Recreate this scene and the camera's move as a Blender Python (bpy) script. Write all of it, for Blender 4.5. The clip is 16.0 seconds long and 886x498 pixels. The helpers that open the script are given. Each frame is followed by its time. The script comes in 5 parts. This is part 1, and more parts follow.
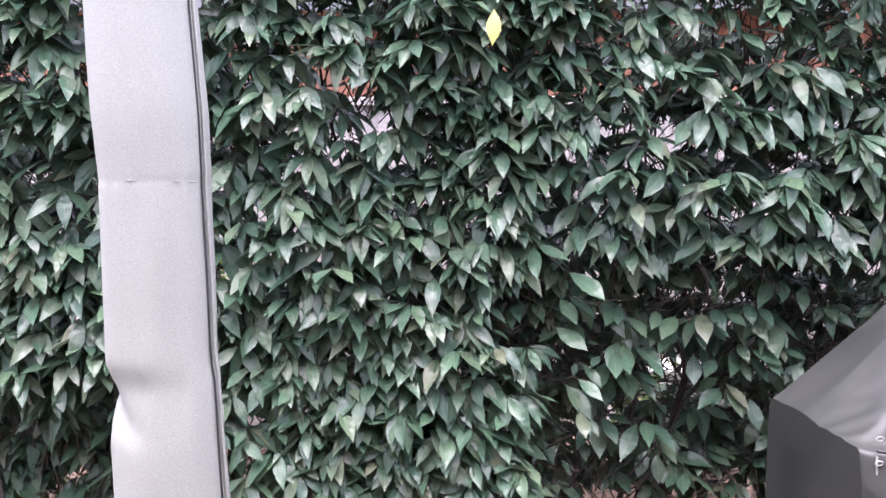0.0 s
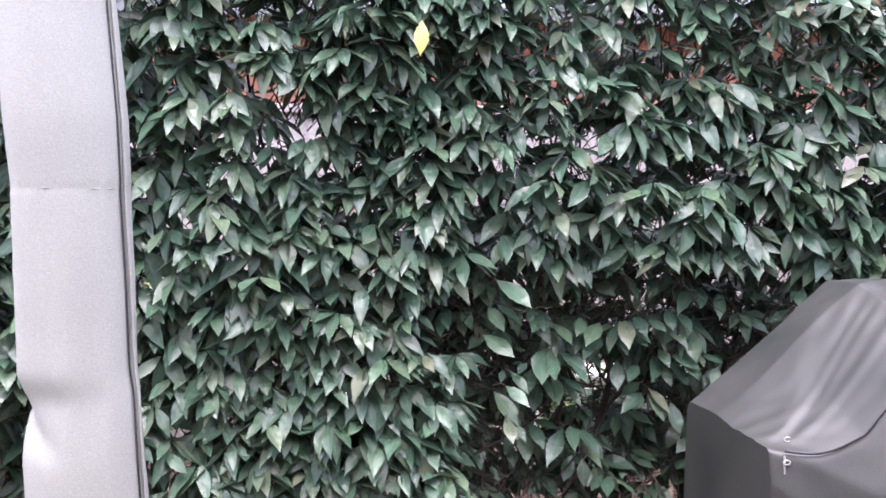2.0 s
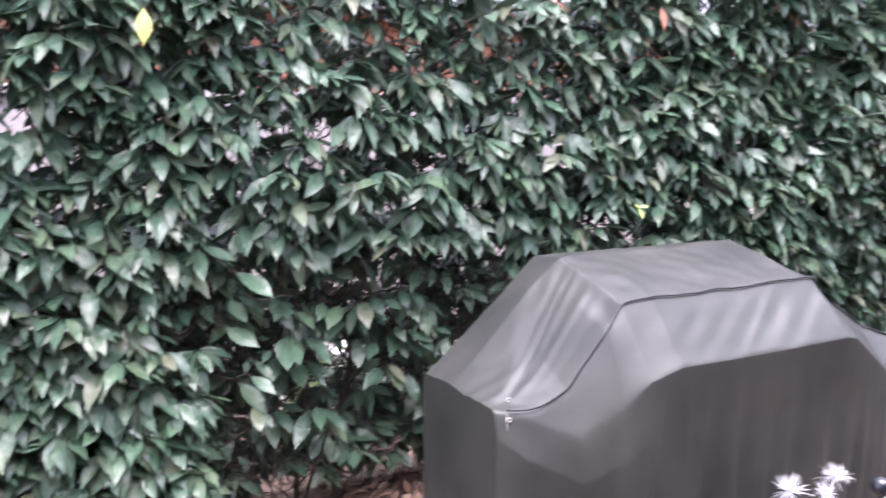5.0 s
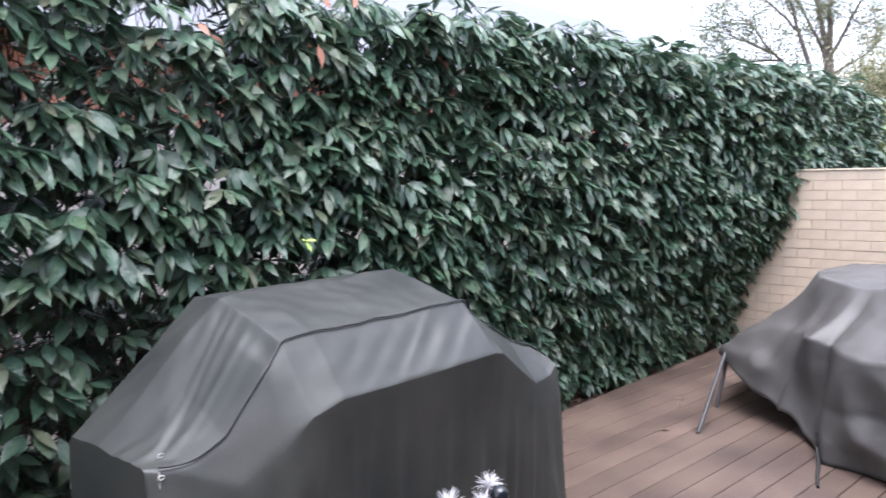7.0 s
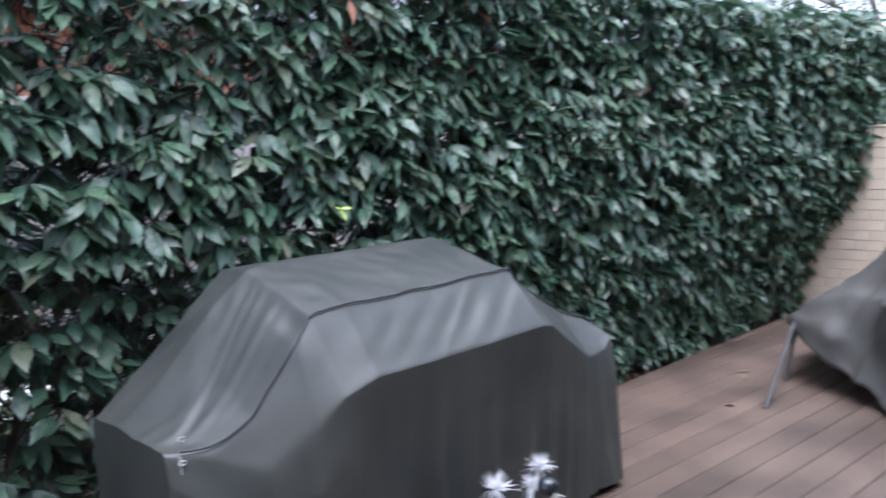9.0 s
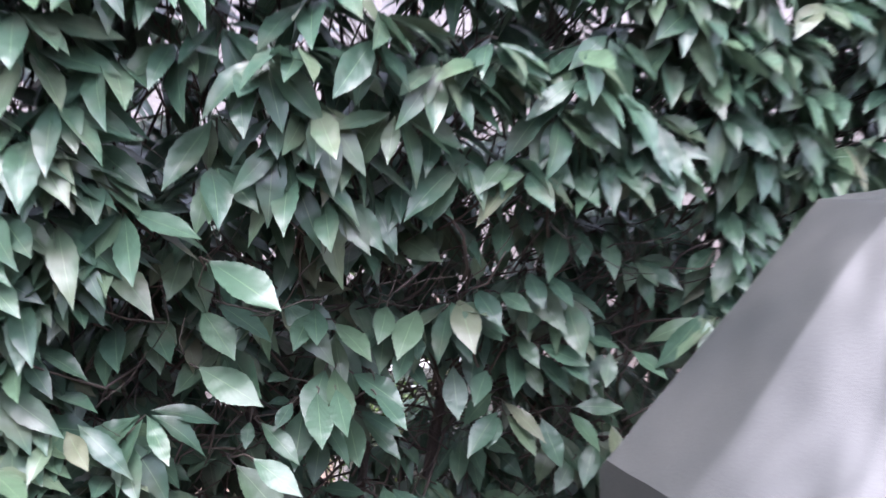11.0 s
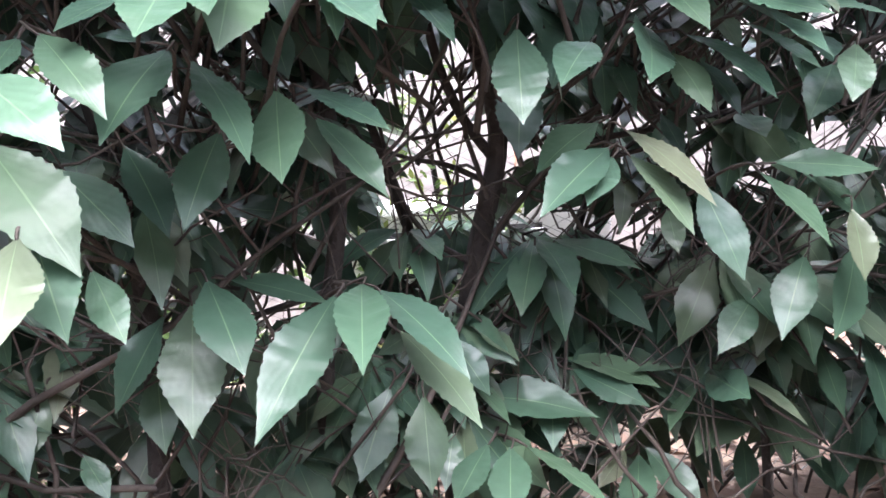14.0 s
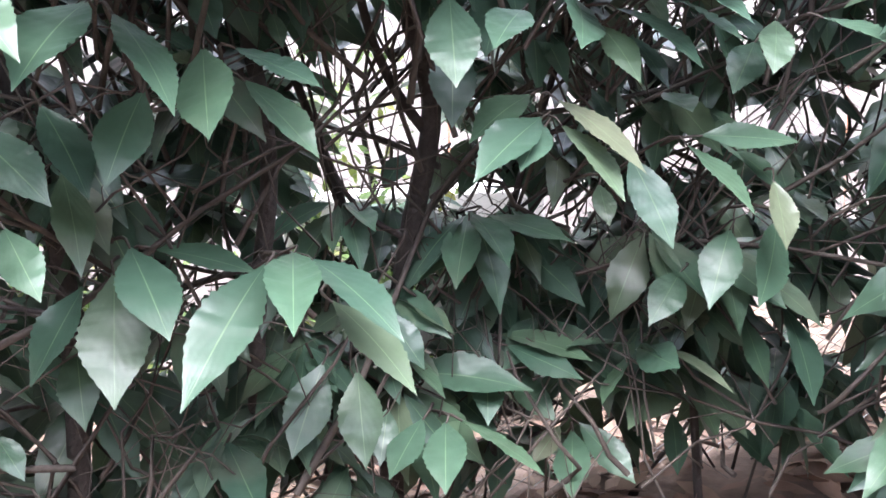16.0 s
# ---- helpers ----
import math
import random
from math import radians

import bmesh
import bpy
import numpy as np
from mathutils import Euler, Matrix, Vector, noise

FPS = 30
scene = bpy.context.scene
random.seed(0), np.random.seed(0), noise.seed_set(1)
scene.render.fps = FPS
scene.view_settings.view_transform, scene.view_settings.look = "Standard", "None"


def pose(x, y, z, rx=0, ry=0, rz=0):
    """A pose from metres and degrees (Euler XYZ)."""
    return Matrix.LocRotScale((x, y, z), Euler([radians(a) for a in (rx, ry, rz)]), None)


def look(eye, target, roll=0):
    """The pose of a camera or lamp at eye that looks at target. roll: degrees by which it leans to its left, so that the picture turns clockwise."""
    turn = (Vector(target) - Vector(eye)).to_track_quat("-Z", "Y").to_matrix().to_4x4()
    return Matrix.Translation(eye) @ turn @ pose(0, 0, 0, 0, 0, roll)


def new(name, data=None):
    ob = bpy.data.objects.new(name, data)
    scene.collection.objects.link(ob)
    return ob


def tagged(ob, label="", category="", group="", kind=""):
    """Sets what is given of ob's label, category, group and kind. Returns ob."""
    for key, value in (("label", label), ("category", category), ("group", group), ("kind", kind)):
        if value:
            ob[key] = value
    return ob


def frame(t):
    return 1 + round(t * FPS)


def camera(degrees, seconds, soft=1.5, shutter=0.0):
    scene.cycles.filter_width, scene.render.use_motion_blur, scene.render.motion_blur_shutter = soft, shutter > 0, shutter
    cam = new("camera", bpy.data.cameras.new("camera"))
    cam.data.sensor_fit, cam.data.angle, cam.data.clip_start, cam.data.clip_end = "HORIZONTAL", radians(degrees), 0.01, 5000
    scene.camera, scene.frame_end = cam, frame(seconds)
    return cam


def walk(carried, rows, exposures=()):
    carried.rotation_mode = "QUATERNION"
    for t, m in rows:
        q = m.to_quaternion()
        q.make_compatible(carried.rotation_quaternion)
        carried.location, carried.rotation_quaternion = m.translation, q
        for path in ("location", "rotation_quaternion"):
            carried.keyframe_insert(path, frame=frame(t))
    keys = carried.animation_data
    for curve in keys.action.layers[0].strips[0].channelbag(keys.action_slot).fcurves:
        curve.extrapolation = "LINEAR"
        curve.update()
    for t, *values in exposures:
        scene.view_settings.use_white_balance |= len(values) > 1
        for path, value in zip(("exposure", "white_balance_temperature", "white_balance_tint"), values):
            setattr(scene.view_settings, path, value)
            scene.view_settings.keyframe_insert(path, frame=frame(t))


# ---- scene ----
cam = camera(59.6, 16.0, shutter=0.5)
PATH = [
    (0, (0.048, -0.062, 1.455), (0.077, 1.928, 1.257), -0.3),
    (0.5, (0.047, -0.068, 1.455), (0.089, 1.922, 1.265), -0.2),
    (1, (0.049, -0.069, 1.459), (0.125, 1.921, 1.278), -0.0),
    (1.5, (0.059, -0.068, 1.466), (0.195, 1.919, 1.29), 0.1),
    (2, (0.072, -0.077, 1.461), (0.268, 1.905, 1.281), 0.2),
    (2.5, (0.089, -0.092, 1.435), (0.312, 1.885, 1.231), 0.2),
    (3, (0.086, -0.1, 1.41), (0.314, 1.872, 1.168), 0.2),
    (3.2, (0.072, -0.105, 1.403), (0.305, 1.866, 1.149), 0.2),
    (5.3, (0.02, -0.163, 1.548), (1.009, 1.559, 1.31), -0.5),
    (5.5, (0.05, -0.174, 1.552), (1.12, 1.5, 1.326), -0.6),
    (6, (0.116, -0.196, 1.549), (1.339, 1.375, 1.348), -0.8),
    (6.5, (0.15, -0.209, 1.55), (1.501, 1.254, 1.363), -0.9),
    (7, (0.183, -0.222, 1.547), (1.639, 1.137, 1.364), -1.0),
    (7.5, (0.207, -0.22, 1.541), (1.742, 1.049, 1.354), -0.9),
    (8, (0.228, -0.213, 1.536), (1.79, 1.019, 1.331), -1.1),
    (8.5, (0.311, -0.2, 1.512), (1.803, 1.114, 1.286), -1.6),
    (9, (0.369, -0.09, 1.493), (1.725, 1.359, 1.247), -2.5),
    (9.5, (0.289, 0.26, 1.471), (1.468, 1.854, 1.202), -3.4),
    (9.7, (0.276, 0.407, 1.481), (1.381, 2.05, 1.196), -3.9),
    (11.8, (0.774, 1.786, 1.071), (1.206, 3.699, 0.68), -4.3),
    (12, (0.83, 1.893, 0.98), (1.224, 3.813, 0.582), -4.6),
    (12.5, (0.843, 2.063, 0.759), (1.226, 3.984, 0.359), -3.9),
    (13, (0.82, 2.113, 0.665), (1.216, 4.039, 0.304), -3.5),
    (13.5, (0.82, 2.114, 0.639), (1.227, 4.045, 0.312), -3.2),
    (14, (0.812, 2.127, 0.611), (1.244, 4.055, 0.305), -2.8),
    (14.5, (0.823, 2.126, 0.607), (1.301, 4.045, 0.309), -2.7),
    (15, (0.833, 2.142, 0.565), (1.367, 4.045, 0.263), -2.6),
    (15.5, (0.818, 2.135, 0.555), (1.388, 4.03, 0.259), -2.3),
    (16, (0.812, 2.128, 0.563), (1.407, 4.016, 0.273), -2.3),
]
walk(cam, [(t, look(eye, target, roll)) for t, eye, target, roll in PATH],
     exposures=[(0, 2.85, 6150, 28), (3.2, 2.9, 6150, 28), (5.5, 3.0, 6150, 29), (6.5, 2.6, 6000, 22), (8, 1.8, 5800, 11), (9, 2.05, 5550, 14), (9.7, 2.9, 5800, 25), (11.2, 3.2, 5950, 25), (12, 4.05, 6150, 24), (12.5, 3.75, 6050, 20), (16, 4.15, 6050, 17)])

# ---- light: an overcast late afternoon ----
world = bpy.data.worlds.new("overcast_sky")
scene.world = world
world.use_nodes = True
wn, wl = world.node_tree.nodes, world.node_tree.links
SUN_UP, SUN_TURN = 79.0, 190.0
sky = wn.new("ShaderNodeTexSky")
sky.sky_type, sky.sun_disc = "NISHITA", False
sky.sun_elevation, sky.sun_rotation = radians(SUN_UP), radians(SUN_TURN)
sky.air_density, sky.dust_density = 1.0, 3.0
grey = wn.new("ShaderNodeHueSaturation")
grey.inputs["Saturation"].default_value = 0.4
grey.inputs["Value"].default_value = 1.0
wl.new(sky.outputs[0], grey.inputs["Color"])
wl.new(grey.outputs[0], wn["Background"].inputs["Color"])
wn["Background"].inputs["Strength"].default_value = 0.15
sun = new("sun", bpy.data.lights.new("sun", "SUN"))
sun.data.energy, sun.data.angle, sun.data.color = 1.2, radians(60), (1.0, 0.97, 0.94)
a, e = radians(SUN_TURN), radians(SUN_UP)
sun.matrix_world = look((20 * math.sin(a) * math.cos(e), 20 * math.cos(a) * math.cos(e), 20 * math.sin(e)), (0, 0, 0))

# ---- building helpers ----
RNG = np.random.RandomState(7)


def material(name, base, rough=0.6, vary=0.25, scale=6.0, fine=60.0, bump=0.15, metal=0.0, tint=None, spec=0.5, obj_vary=0.0, crease=0.0, weave=0.0):
    """A surface with blotches and grain at two sizes."""
    m = bpy.data.materials.new(name)
    m.use_nodes = True
    n, l = m.node_tree.nodes, m.node_tree.links
    b = n["Principled BSDF"]
    co = n.new("ShaderNodeTexCoord")
    big, small = n.new("ShaderNodeTexNoise"), n.new("ShaderNodeTexNoise")
    for tex, s, d in ((big, scale, 5), (small, fine, 4)):
        tex.inputs["Scale"].default_value, tex.inputs["Detail"].default_value = s, d
        l.new(co.outputs["Object"], tex.inputs["Vector"])
    ramp = n.new("ShaderNodeValToRGB")
    ramp.color_ramp.elements[0].position, ramp.color_ramp.elements[1].position = 0.3, 0.72
    dark = [c * (1 - vary) for c in base]
    light = [min(1, c * (1 + vary)) for c in (tint or base)]
    ramp.color_ramp.elements[0].color, ramp.color_ramp.elements[1].color = (*dark, 1), (*light, 1)
    l.new(big.outputs["Fac"], ramp.inputs["Fac"])
    grain = n.new("ShaderNodeMixRGB")
    grain.blend_type = "OVERLAY"
    grain.inputs["Fac"].default_value = 0.35
    l.new(ramp.outputs[0], grain.inputs[1])
    l.new(small.outputs["Fac"], grain.inputs[2])
    last = grain.outputs[0]
    if obj_vary:
        info, hsv, mul = n.new("ShaderNodeObjectInfo"), n.new("ShaderNodeHueSaturation"), n.new("ShaderNodeMapRange")
        mul.inputs["To Min"].default_value, mul.inputs["To Max"].default_value = 1 - obj_vary, 1 + obj_vary
        l.new(info.outputs["Random"], mul.inputs["Value"])
        l.new(mul.outputs[0], hsv.inputs["Value"])
        l.new(last, hsv.inputs["Color"])
        last = hsv.outputs[0]
    if weave:
        chk, mixw = n.new("ShaderNodeTexChecker"), n.new("ShaderNodeMixRGB")
        chk.inputs["Scale"].default_value = weave
        l.new(co.outputs["Object"], chk.inputs["Vector"])
        mixw.blend_type = "MULTIPLY"
        mixw.inputs[2].default_value = (0.68, 0.66, 0.64, 1)
        l.new(chk.outputs["Fac"], mixw.inputs["Fac"])
        l.new(last, mixw.inputs[1])
        last = mixw.outputs[0]
    l.new(last, b.inputs["Base Color"])
    b.inputs["Roughness"].default_value, b.inputs["Metallic"].default_value = rough, metal
    b.inputs["Specular IOR Level"].default_value = spec
    if bump:
        bp = n.new("ShaderNodeBump")
        bp.inputs["Strength"].default_value, bp.inputs["Distance"].default_value = bump, 0.01
        l.new(small.outputs["Fac"], bp.inputs["Height"])
        l.new(bp.outputs[0], b.inputs["Normal"])
        if crease:
            rid, cb = n.new("ShaderNodeTexNoise"), n.new("ShaderNodeBump")
            rid.noise_type = "RIDGED_MULTIFRACTAL"
            rid.inputs["Scale"].default_value, rid.inputs["Detail"].default_value, rid.inputs["Distortion"].default_value = crease, 3, 0.8
            l.new(co.outputs["Object"], rid.inputs["Vector"])
            cb.inputs["Strength"].default_value, cb.inputs["Distance"].default_value = 0.36, 0.012
            l.new(rid.outputs["Fac"], cb.inputs["Height"])
            l.new(bp.outputs[0], cb.inputs["Normal"])
            l.new(cb.outputs[0], b.inputs["Normal"])
    return m


def leaf_material(name, greens, rough=0.25, rib=(0.22, 0.33, 0.14), dusty=0.0, spec=0.5, wavy=0.0, through_light=0.07):
    """Leaf: each one its own green, a pale midrib along the blade, faint side veins."""
    m = bpy.data.materials.new(name)
    m.use_nodes = True
    n, l = m.node_tree.nodes, m.node_tree.links
    b = n["Principled BSDF"]
    geo, info, uv = n.new("ShaderNodeNewGeometry"), n.new("ShaderNodeObjectInfo"), n.new("ShaderNodeUVMap")
    add, fr = n.new("ShaderNodeMath"), n.new("ShaderNodeMath")
    add.operation, fr.operation = "ADD", "FRACT"
    l.new(geo.outputs["Random Per Island"], add.inputs[0])
    l.new(info.outputs["Random"], add.inputs[1])
    l.new(add.outputs[0], fr.inputs[0])
    ramp = n.new("ShaderNodeValToRGB")
    els = ramp.color_ramp.elements
    for k, (p, c) in enumerate(greens):
        el = els[k] if k < 2 else els.new(p)
        el.position, el.color = p, (*c, 1)
    l.new(fr.outputs[0], ramp.inputs["Fac"])
    # blotches over the blade
    co, noise_tex = n.new("ShaderNodeTexCoord"), n.new("ShaderNodeTexNoise")
    noise_tex.inputs["Scale"].default_value, noise_tex.inputs["Detail"].default_value = 38.0, 4
    l.new(co.outputs["Object"], noise_tex.inputs["Vector"])
    blot = n.new("ShaderNodeMixRGB")
    blot.blend_type = "OVERLAY"
    blot.inputs["Fac"].default_value = 0.3
    l.new(ramp.outputs[0], blot.inputs[1])
    l.new(noise_tex.outputs["Fac"], blot.inputs[2])
    last = blot.outputs[0]
    # midrib
    sep = n.new("ShaderNodeSeparateXYZ")
    l.new(uv.outputs[0], sep.inputs[0])
    off, ab, band = n.new("ShaderNodeMath"), n.new("ShaderNodeMath"), n.new("ShaderNodeMapRange")
    off.operation, ab.operation = "SUBTRACT", "ABSOLUTE"
    off.inputs[1].default_value = 0.5
    l.new(sep.outputs["X"], off.inputs[0])
    l.new(off.outputs[0], ab.inputs[0])
    band.inputs["From Min"].default_value, band.inputs["From Max"].default_value = 0.006, 0.02
    band.inputs["To Min"].default_value, band.inputs["To Max"].default_value = 0.5, 0.0
    l.new(ab.outputs[0], band.inputs["Value"])
    mix = n.new("ShaderNodeMixRGB")
    mix.inputs[2].default_value = (*rib, 1)
    l.new(band.outputs[0], mix.inputs["Fac"])
    l.new(last, mix.inputs[1])
    last = mix.outputs[0]
    if dusty:
        dust_tex, dr, dm = n.new("ShaderNodeTexNoise"), n.new("ShaderNodeMapRange"), n.new("ShaderNodeMixRGB")
        dust_tex.inputs["Scale"].default_value = 9.0
        l.new(co.outputs["Object"], dust_tex.inputs["Vector"])
        dr.inputs["From Min"].default_value, dr.inputs["From Max"].default_value = 0.49, 0.7
        dr.inputs["To Max"].default_value = dusty
        l.new(dust_tex.outputs["Fac"], dr.inputs["Value"])
        dm.inputs[2].default_value = (0.2, 0.18, 0.13, 1)
        l.new(dr.outputs[0], dm.inputs["Fac"])
        l.new(last, dm.inputs[1])
        last = dm.outputs[0]
    l.new(last, b.inputs["Base Color"])
    rr = n.new("ShaderNodeMapRange")
    rr.inputs["To Min"].default_value, rr.inputs["To Max"].default_value = rough - 0.08, rough + 0.14
    l.new(noise_tex.outputs["Fac"], rr.inputs["Value"])
    l.new(rr.outputs[0], b.inputs["Roughness"])
    b.inputs["Specular IOR Level"].default_value = spec
    # side veins as relief
    wave, comb, bp = n.new("ShaderNodeTexWave"), n.new("ShaderNodeCombineXYZ"), n.new("ShaderNodeBump")
    slant = n.new("ShaderNodeMath")
    slant.operation = "SUBTRACT"
    l.new(sep.outputs["Y"], slant.inputs[0])
    l.new(ab.outputs[0], slant.inputs[1])
    l.new(slant.outputs[0], comb.inputs[0])
    l.new(comb.outputs[0], wave.inputs["Vector"])
    wave.inputs["Scale"].default_value = 2.0
    bp.inputs["Strength"].default_value, bp.inputs["Distance"].default_value = 0.05, 0.002
    l.new(wave.outputs["Fac"], bp.inputs["Height"])
    if wavy:
        wob, wt = n.new("ShaderNodeBump"), n.new("ShaderNodeTexNoise")
        wt.inputs["Scale"].default_value, wt.inputs["Detail"].default_value = 26.0, 1
        l.new(co.outputs["Object"], wt.inputs["Vector"])
        wob.inputs["Strength"].default_value, wob.inputs["Distance"].default_value = wavy, 0.012
        l.new(wt.outputs["Fac"], wob.inputs["Height"])
        l.new(bp.outputs[0], wob.inputs["Normal"])
        l.new(wob.outputs[0], b.inputs["Normal"])
    else:
        l.new(bp.outputs[0], b.inputs["Normal"])
    # light through the blade
    tr, ms = n.new("ShaderNodeBsdfTranslucent"), n.new("ShaderNodeMixShader")
    ms.inputs[0].default_value = through_light
    l.new(last, tr.inputs["Color"])
    l.new(b.outputs[0], ms.inputs[1])
    l.new(tr.outputs[0], ms.inputs[2])
    l.new(ms.outputs[0], n["Material Output"].inputs["Surface"])
    return m


def link_mesh(name, verts, faces, mat, parent=None, label="", smooth=True, uvs=None):
    me = bpy.data.meshes.new(name)
    me.from_pydata(verts if isinstance(verts, list) else verts.tolist(), [], faces if isinstance(faces, list) else faces.tolist())
    if smooth:
        me.polygons.foreach_set("use_smooth", [True] * len(me.polygons))
    if uvs is not None:
        idx = np.empty(len(me.loops), dtype=np.int32)
        me.loops.foreach_get("vertex_index", idx)
        me.uv_layers.new(name="UVMap").data.foreach_set("uv", uvs[idx].astype(np.float32).ravel())
    if mat:
        me.materials.append(mat)
    me.update()
    ob = new(name, me)
    if parent:
        ob.parent = parent
    if label:
        tagged(ob, label)
    return ob


def part(name, bm, mat, parent, label="", smooth=False):
    me = bpy.data.meshes.new(name)
    bm.to_mesh(me)
    bm.free()
    me.materials.append(mat)
    if smooth:
        me.polygons.foreach_set("use_smooth", [True] * len(me.polygons))
    ob = new(name, me)
    if parent:
        ob.parent = parent
    if label:
        tagged(ob, label)
    return ob


def box(x0, y0, z0, x1, y1, z1, bevel=0.0):
    bm = bmesh.new()
    bmesh.ops.create_cube(bm, size=1)
    for v in bm.verts:
        v.co = Vector(((x0 + x1) / 2 + v.co.x * (x1 - x0), (y0 + y1) / 2 + v.co.y * (y1 - y0), (z0 + z1) / 2 + v.co.z * (z1 - z0)))
    if bevel:
        bmesh.ops.bevel(bm, geom=bm.edges[:], offset=bevel, segments=2, affect="EDGES", profile=0.5)
    return bm


def empty(name, at, label, category, group="", kind=""):
    ob = new(name)
    ob.location = at
    ob.empty_display_size = 0.1
    return tagged(ob, label, category, group, kind)


def under(ob, thing):
    """Parent a mesh that was built in world metres."""
    ob.parent = thing
    ob.matrix_parent_inverse = Matrix.Translation(thing.location).inverted()
    return ob


def sub(ob, piece):
    """Hang a small piece on a part that was built in world metres."""
    ob.parent = piece
    return ob


def tubes(paths, radii, sides=5):
    """Many tubes at once: paths (n, k, 3), radii (n, k)."""
    paths, radii = np.asarray(paths, float), np.asarray(radii, float)
    n, k, _ = paths.shape
    tan = np.gradient(paths, axis=1)
    tan /= np.linalg.norm(tan, axis=2, keepdims=True) + 1e-9
    ref = np.where(np.abs(tan[..., 2:3]) > 0.9, np.array([1.0, 0, 0]), np.array([0, 0, 1.0]))
    s = np.cross(tan, ref)
    s /= np.linalg.norm(s, axis=2, keepdims=True) + 1e-9
    u = np.cross(s, tan)
    ang = np.arange(sides) * 2 * np.pi / sides
    ring = s[:, :, None, :] * np.cos(ang)[None, None, :, None] + u[:, :, None, :] * np.sin(ang)[None, None, :, None]
    verts = (paths[:, :, None, :] + ring * radii[:, :, None, None]).reshape(-1, 3)
    base = (np.arange(n) * k * sides)[:, None, None] + (np.arange(k - 1) * sides)[None, :, None] + np.arange(sides)[None, None, :]
    nxt = base - np.arange(sides)[None, None, :] + ((np.arange(sides) + 1) % sides)[None, None, :]
    faces = np.stack([base, nxt, nxt + sides, base + sides], -1).reshape(-1, 4)
    return verts, faces


def tube(points, radius, sides=8):
    p = np.array(points, float)[None]
    r = np.full(p.shape[:2], radius) if np.isscalar(radius) else np.array(radius, float)[None]
    return tubes(p, r, sides)


def smooth_line(points, k=24):
    """A soft curve through a few points."""
    p = np.array(points, float)
    t = np.linspace(0, len(p) - 1, k)
    out = np.empty((k, 3))
    for j, tt in enumerate(t):
        i = min(int(tt), len(p) - 2)
        f = tt - i
        p0, p1, p2, p3 = p[max(i - 1, 0)], p[i], p[i + 1], p[min(i + 2, len(p) - 1)]
        out[j] = 0.5 * (2 * p1 + (p2 - p0) * f + (2 * p0 - 5 * p1 + 4 * p2 - p3) * f * f + (3 * p1 - p0 - 3 * p2 + p3) * f ** 3)
    return out


def leaves(base, along, normal, length, width, curl, fold, stations=5, serrate=0.0):
    """Many leaf blades at once: pointed ovals folded along the midrib and bent down to the tip."""
    n = len(base)
    along = along / np.linalg.norm(along, axis=1, keepdims=True)
    side = np.cross(along, normal)
    side /= np.linalg.norm(side, axis=1, keepdims=True) + 1e-9
    normal = np.cross(side, along)
    v = np.linspace(0, 1, stations)
    prof = np.interp(v, (0, 0.06, 0.15, 0.28, 0.42, 0.56, 0.7, 0.8, 0.88, 0.94, 1), (0.04, 0.15, 0.40, 0.74, 0.96, 1.0, 0.80, 0.54, 0.30, 0.14, 0.015))
    if serrate:
        prof = prof * (1 + serrate * np.where(np.arange(stations) % 2, 1, -1) * (v > 0.12) * (v < 0.95))
    wav = RNG.uniform(-0.2, 0.2, (n, 1)) * np.sin(v[None] * RNG.uniform(4, 9, (n, 1)) + RNG.uniform(0, 6, (n, 1))) + RNG.uniform(-0.06, 0.06, (n, stations))
    mid = base[:, None] + along[:, None] * (v[None, :, None] * length[:, None, None]) - normal[:, None] * (curl[:, None] * v[None] ** 2 * length[:, None])[..., None]
    half = width[:, None] / 2 * prof[None]
    lift = half * (fold[:, None] + wav)
    lift2 = half * (fold[:, None] - wav)
    left = mid - side[:, None] * half[..., None] + normal[:, None] * lift[..., None]
    right = mid + side[:, None] * half[..., None] + normal[:, None] * lift2[..., None]
    verts = np.stack([left, mid, right], 2).reshape(-1, 3)
    uv = np.stack(np.broadcast_arrays(np.array([0, 0.5, 1.0])[None, None, :], v[None, :, None] + np.zeros((n, 1, 1))), -1).reshape(-1, 2)
    b0 = (np.arange(n) * stations * 3)[:, None] + (np.arange(stations - 1) * 3)[None]
    f1 = np.stack([b0, b0 + 1, b0 + 4, b0 + 3], -1).reshape(-1, 4)
    f2 = np.stack([b0 + 1, b0 + 2, b0 + 5, b0 + 4], -1).reshape(-1, 4)
    return verts, np.concatenate([f1, f2]), uv


def join(chunks):
    vs, fs, us, o = [], [], [], 0
    for c in chunks:
        vs.append(c[0]), fs.append(c[1] + o)
        if len(c) > 2:
            us.append(c[2])
        o += len(c[0])
    return np.concatenate(vs), np.concatenate(fs), (np.concatenate(us) if us else None)


# ---- materials ----
M_LEAF = leaf_material("laurel_leaf", [(0.0, (0.042, 0.084, 0.056)), (0.35, (0.055, 0.106, 0.067)), (0.7, (0.068, 0.126, 0.076)), (0.88, (0.085, 0.138, 0.078)), (0.96, (0.1, 0.135, 0.083)), (0.995, (0.13, 0.145, 0.09))], rough=0.33, rib=(0.2, 0.3, 0.16), dusty=0.3, wavy=0.55, spec=0.5, through_light=0.2)
M_BUSH = leaf_material("bush_leaf", [(0.0, (0.08, 0.14, 0.04)), (0.5, (0.12, 0.2, 0.055)), (0.8, (0.18, 0.26, 0.07)), (0.97, (0.25, 0.26, 0.08))], rough=0.5, through_light=0.3)
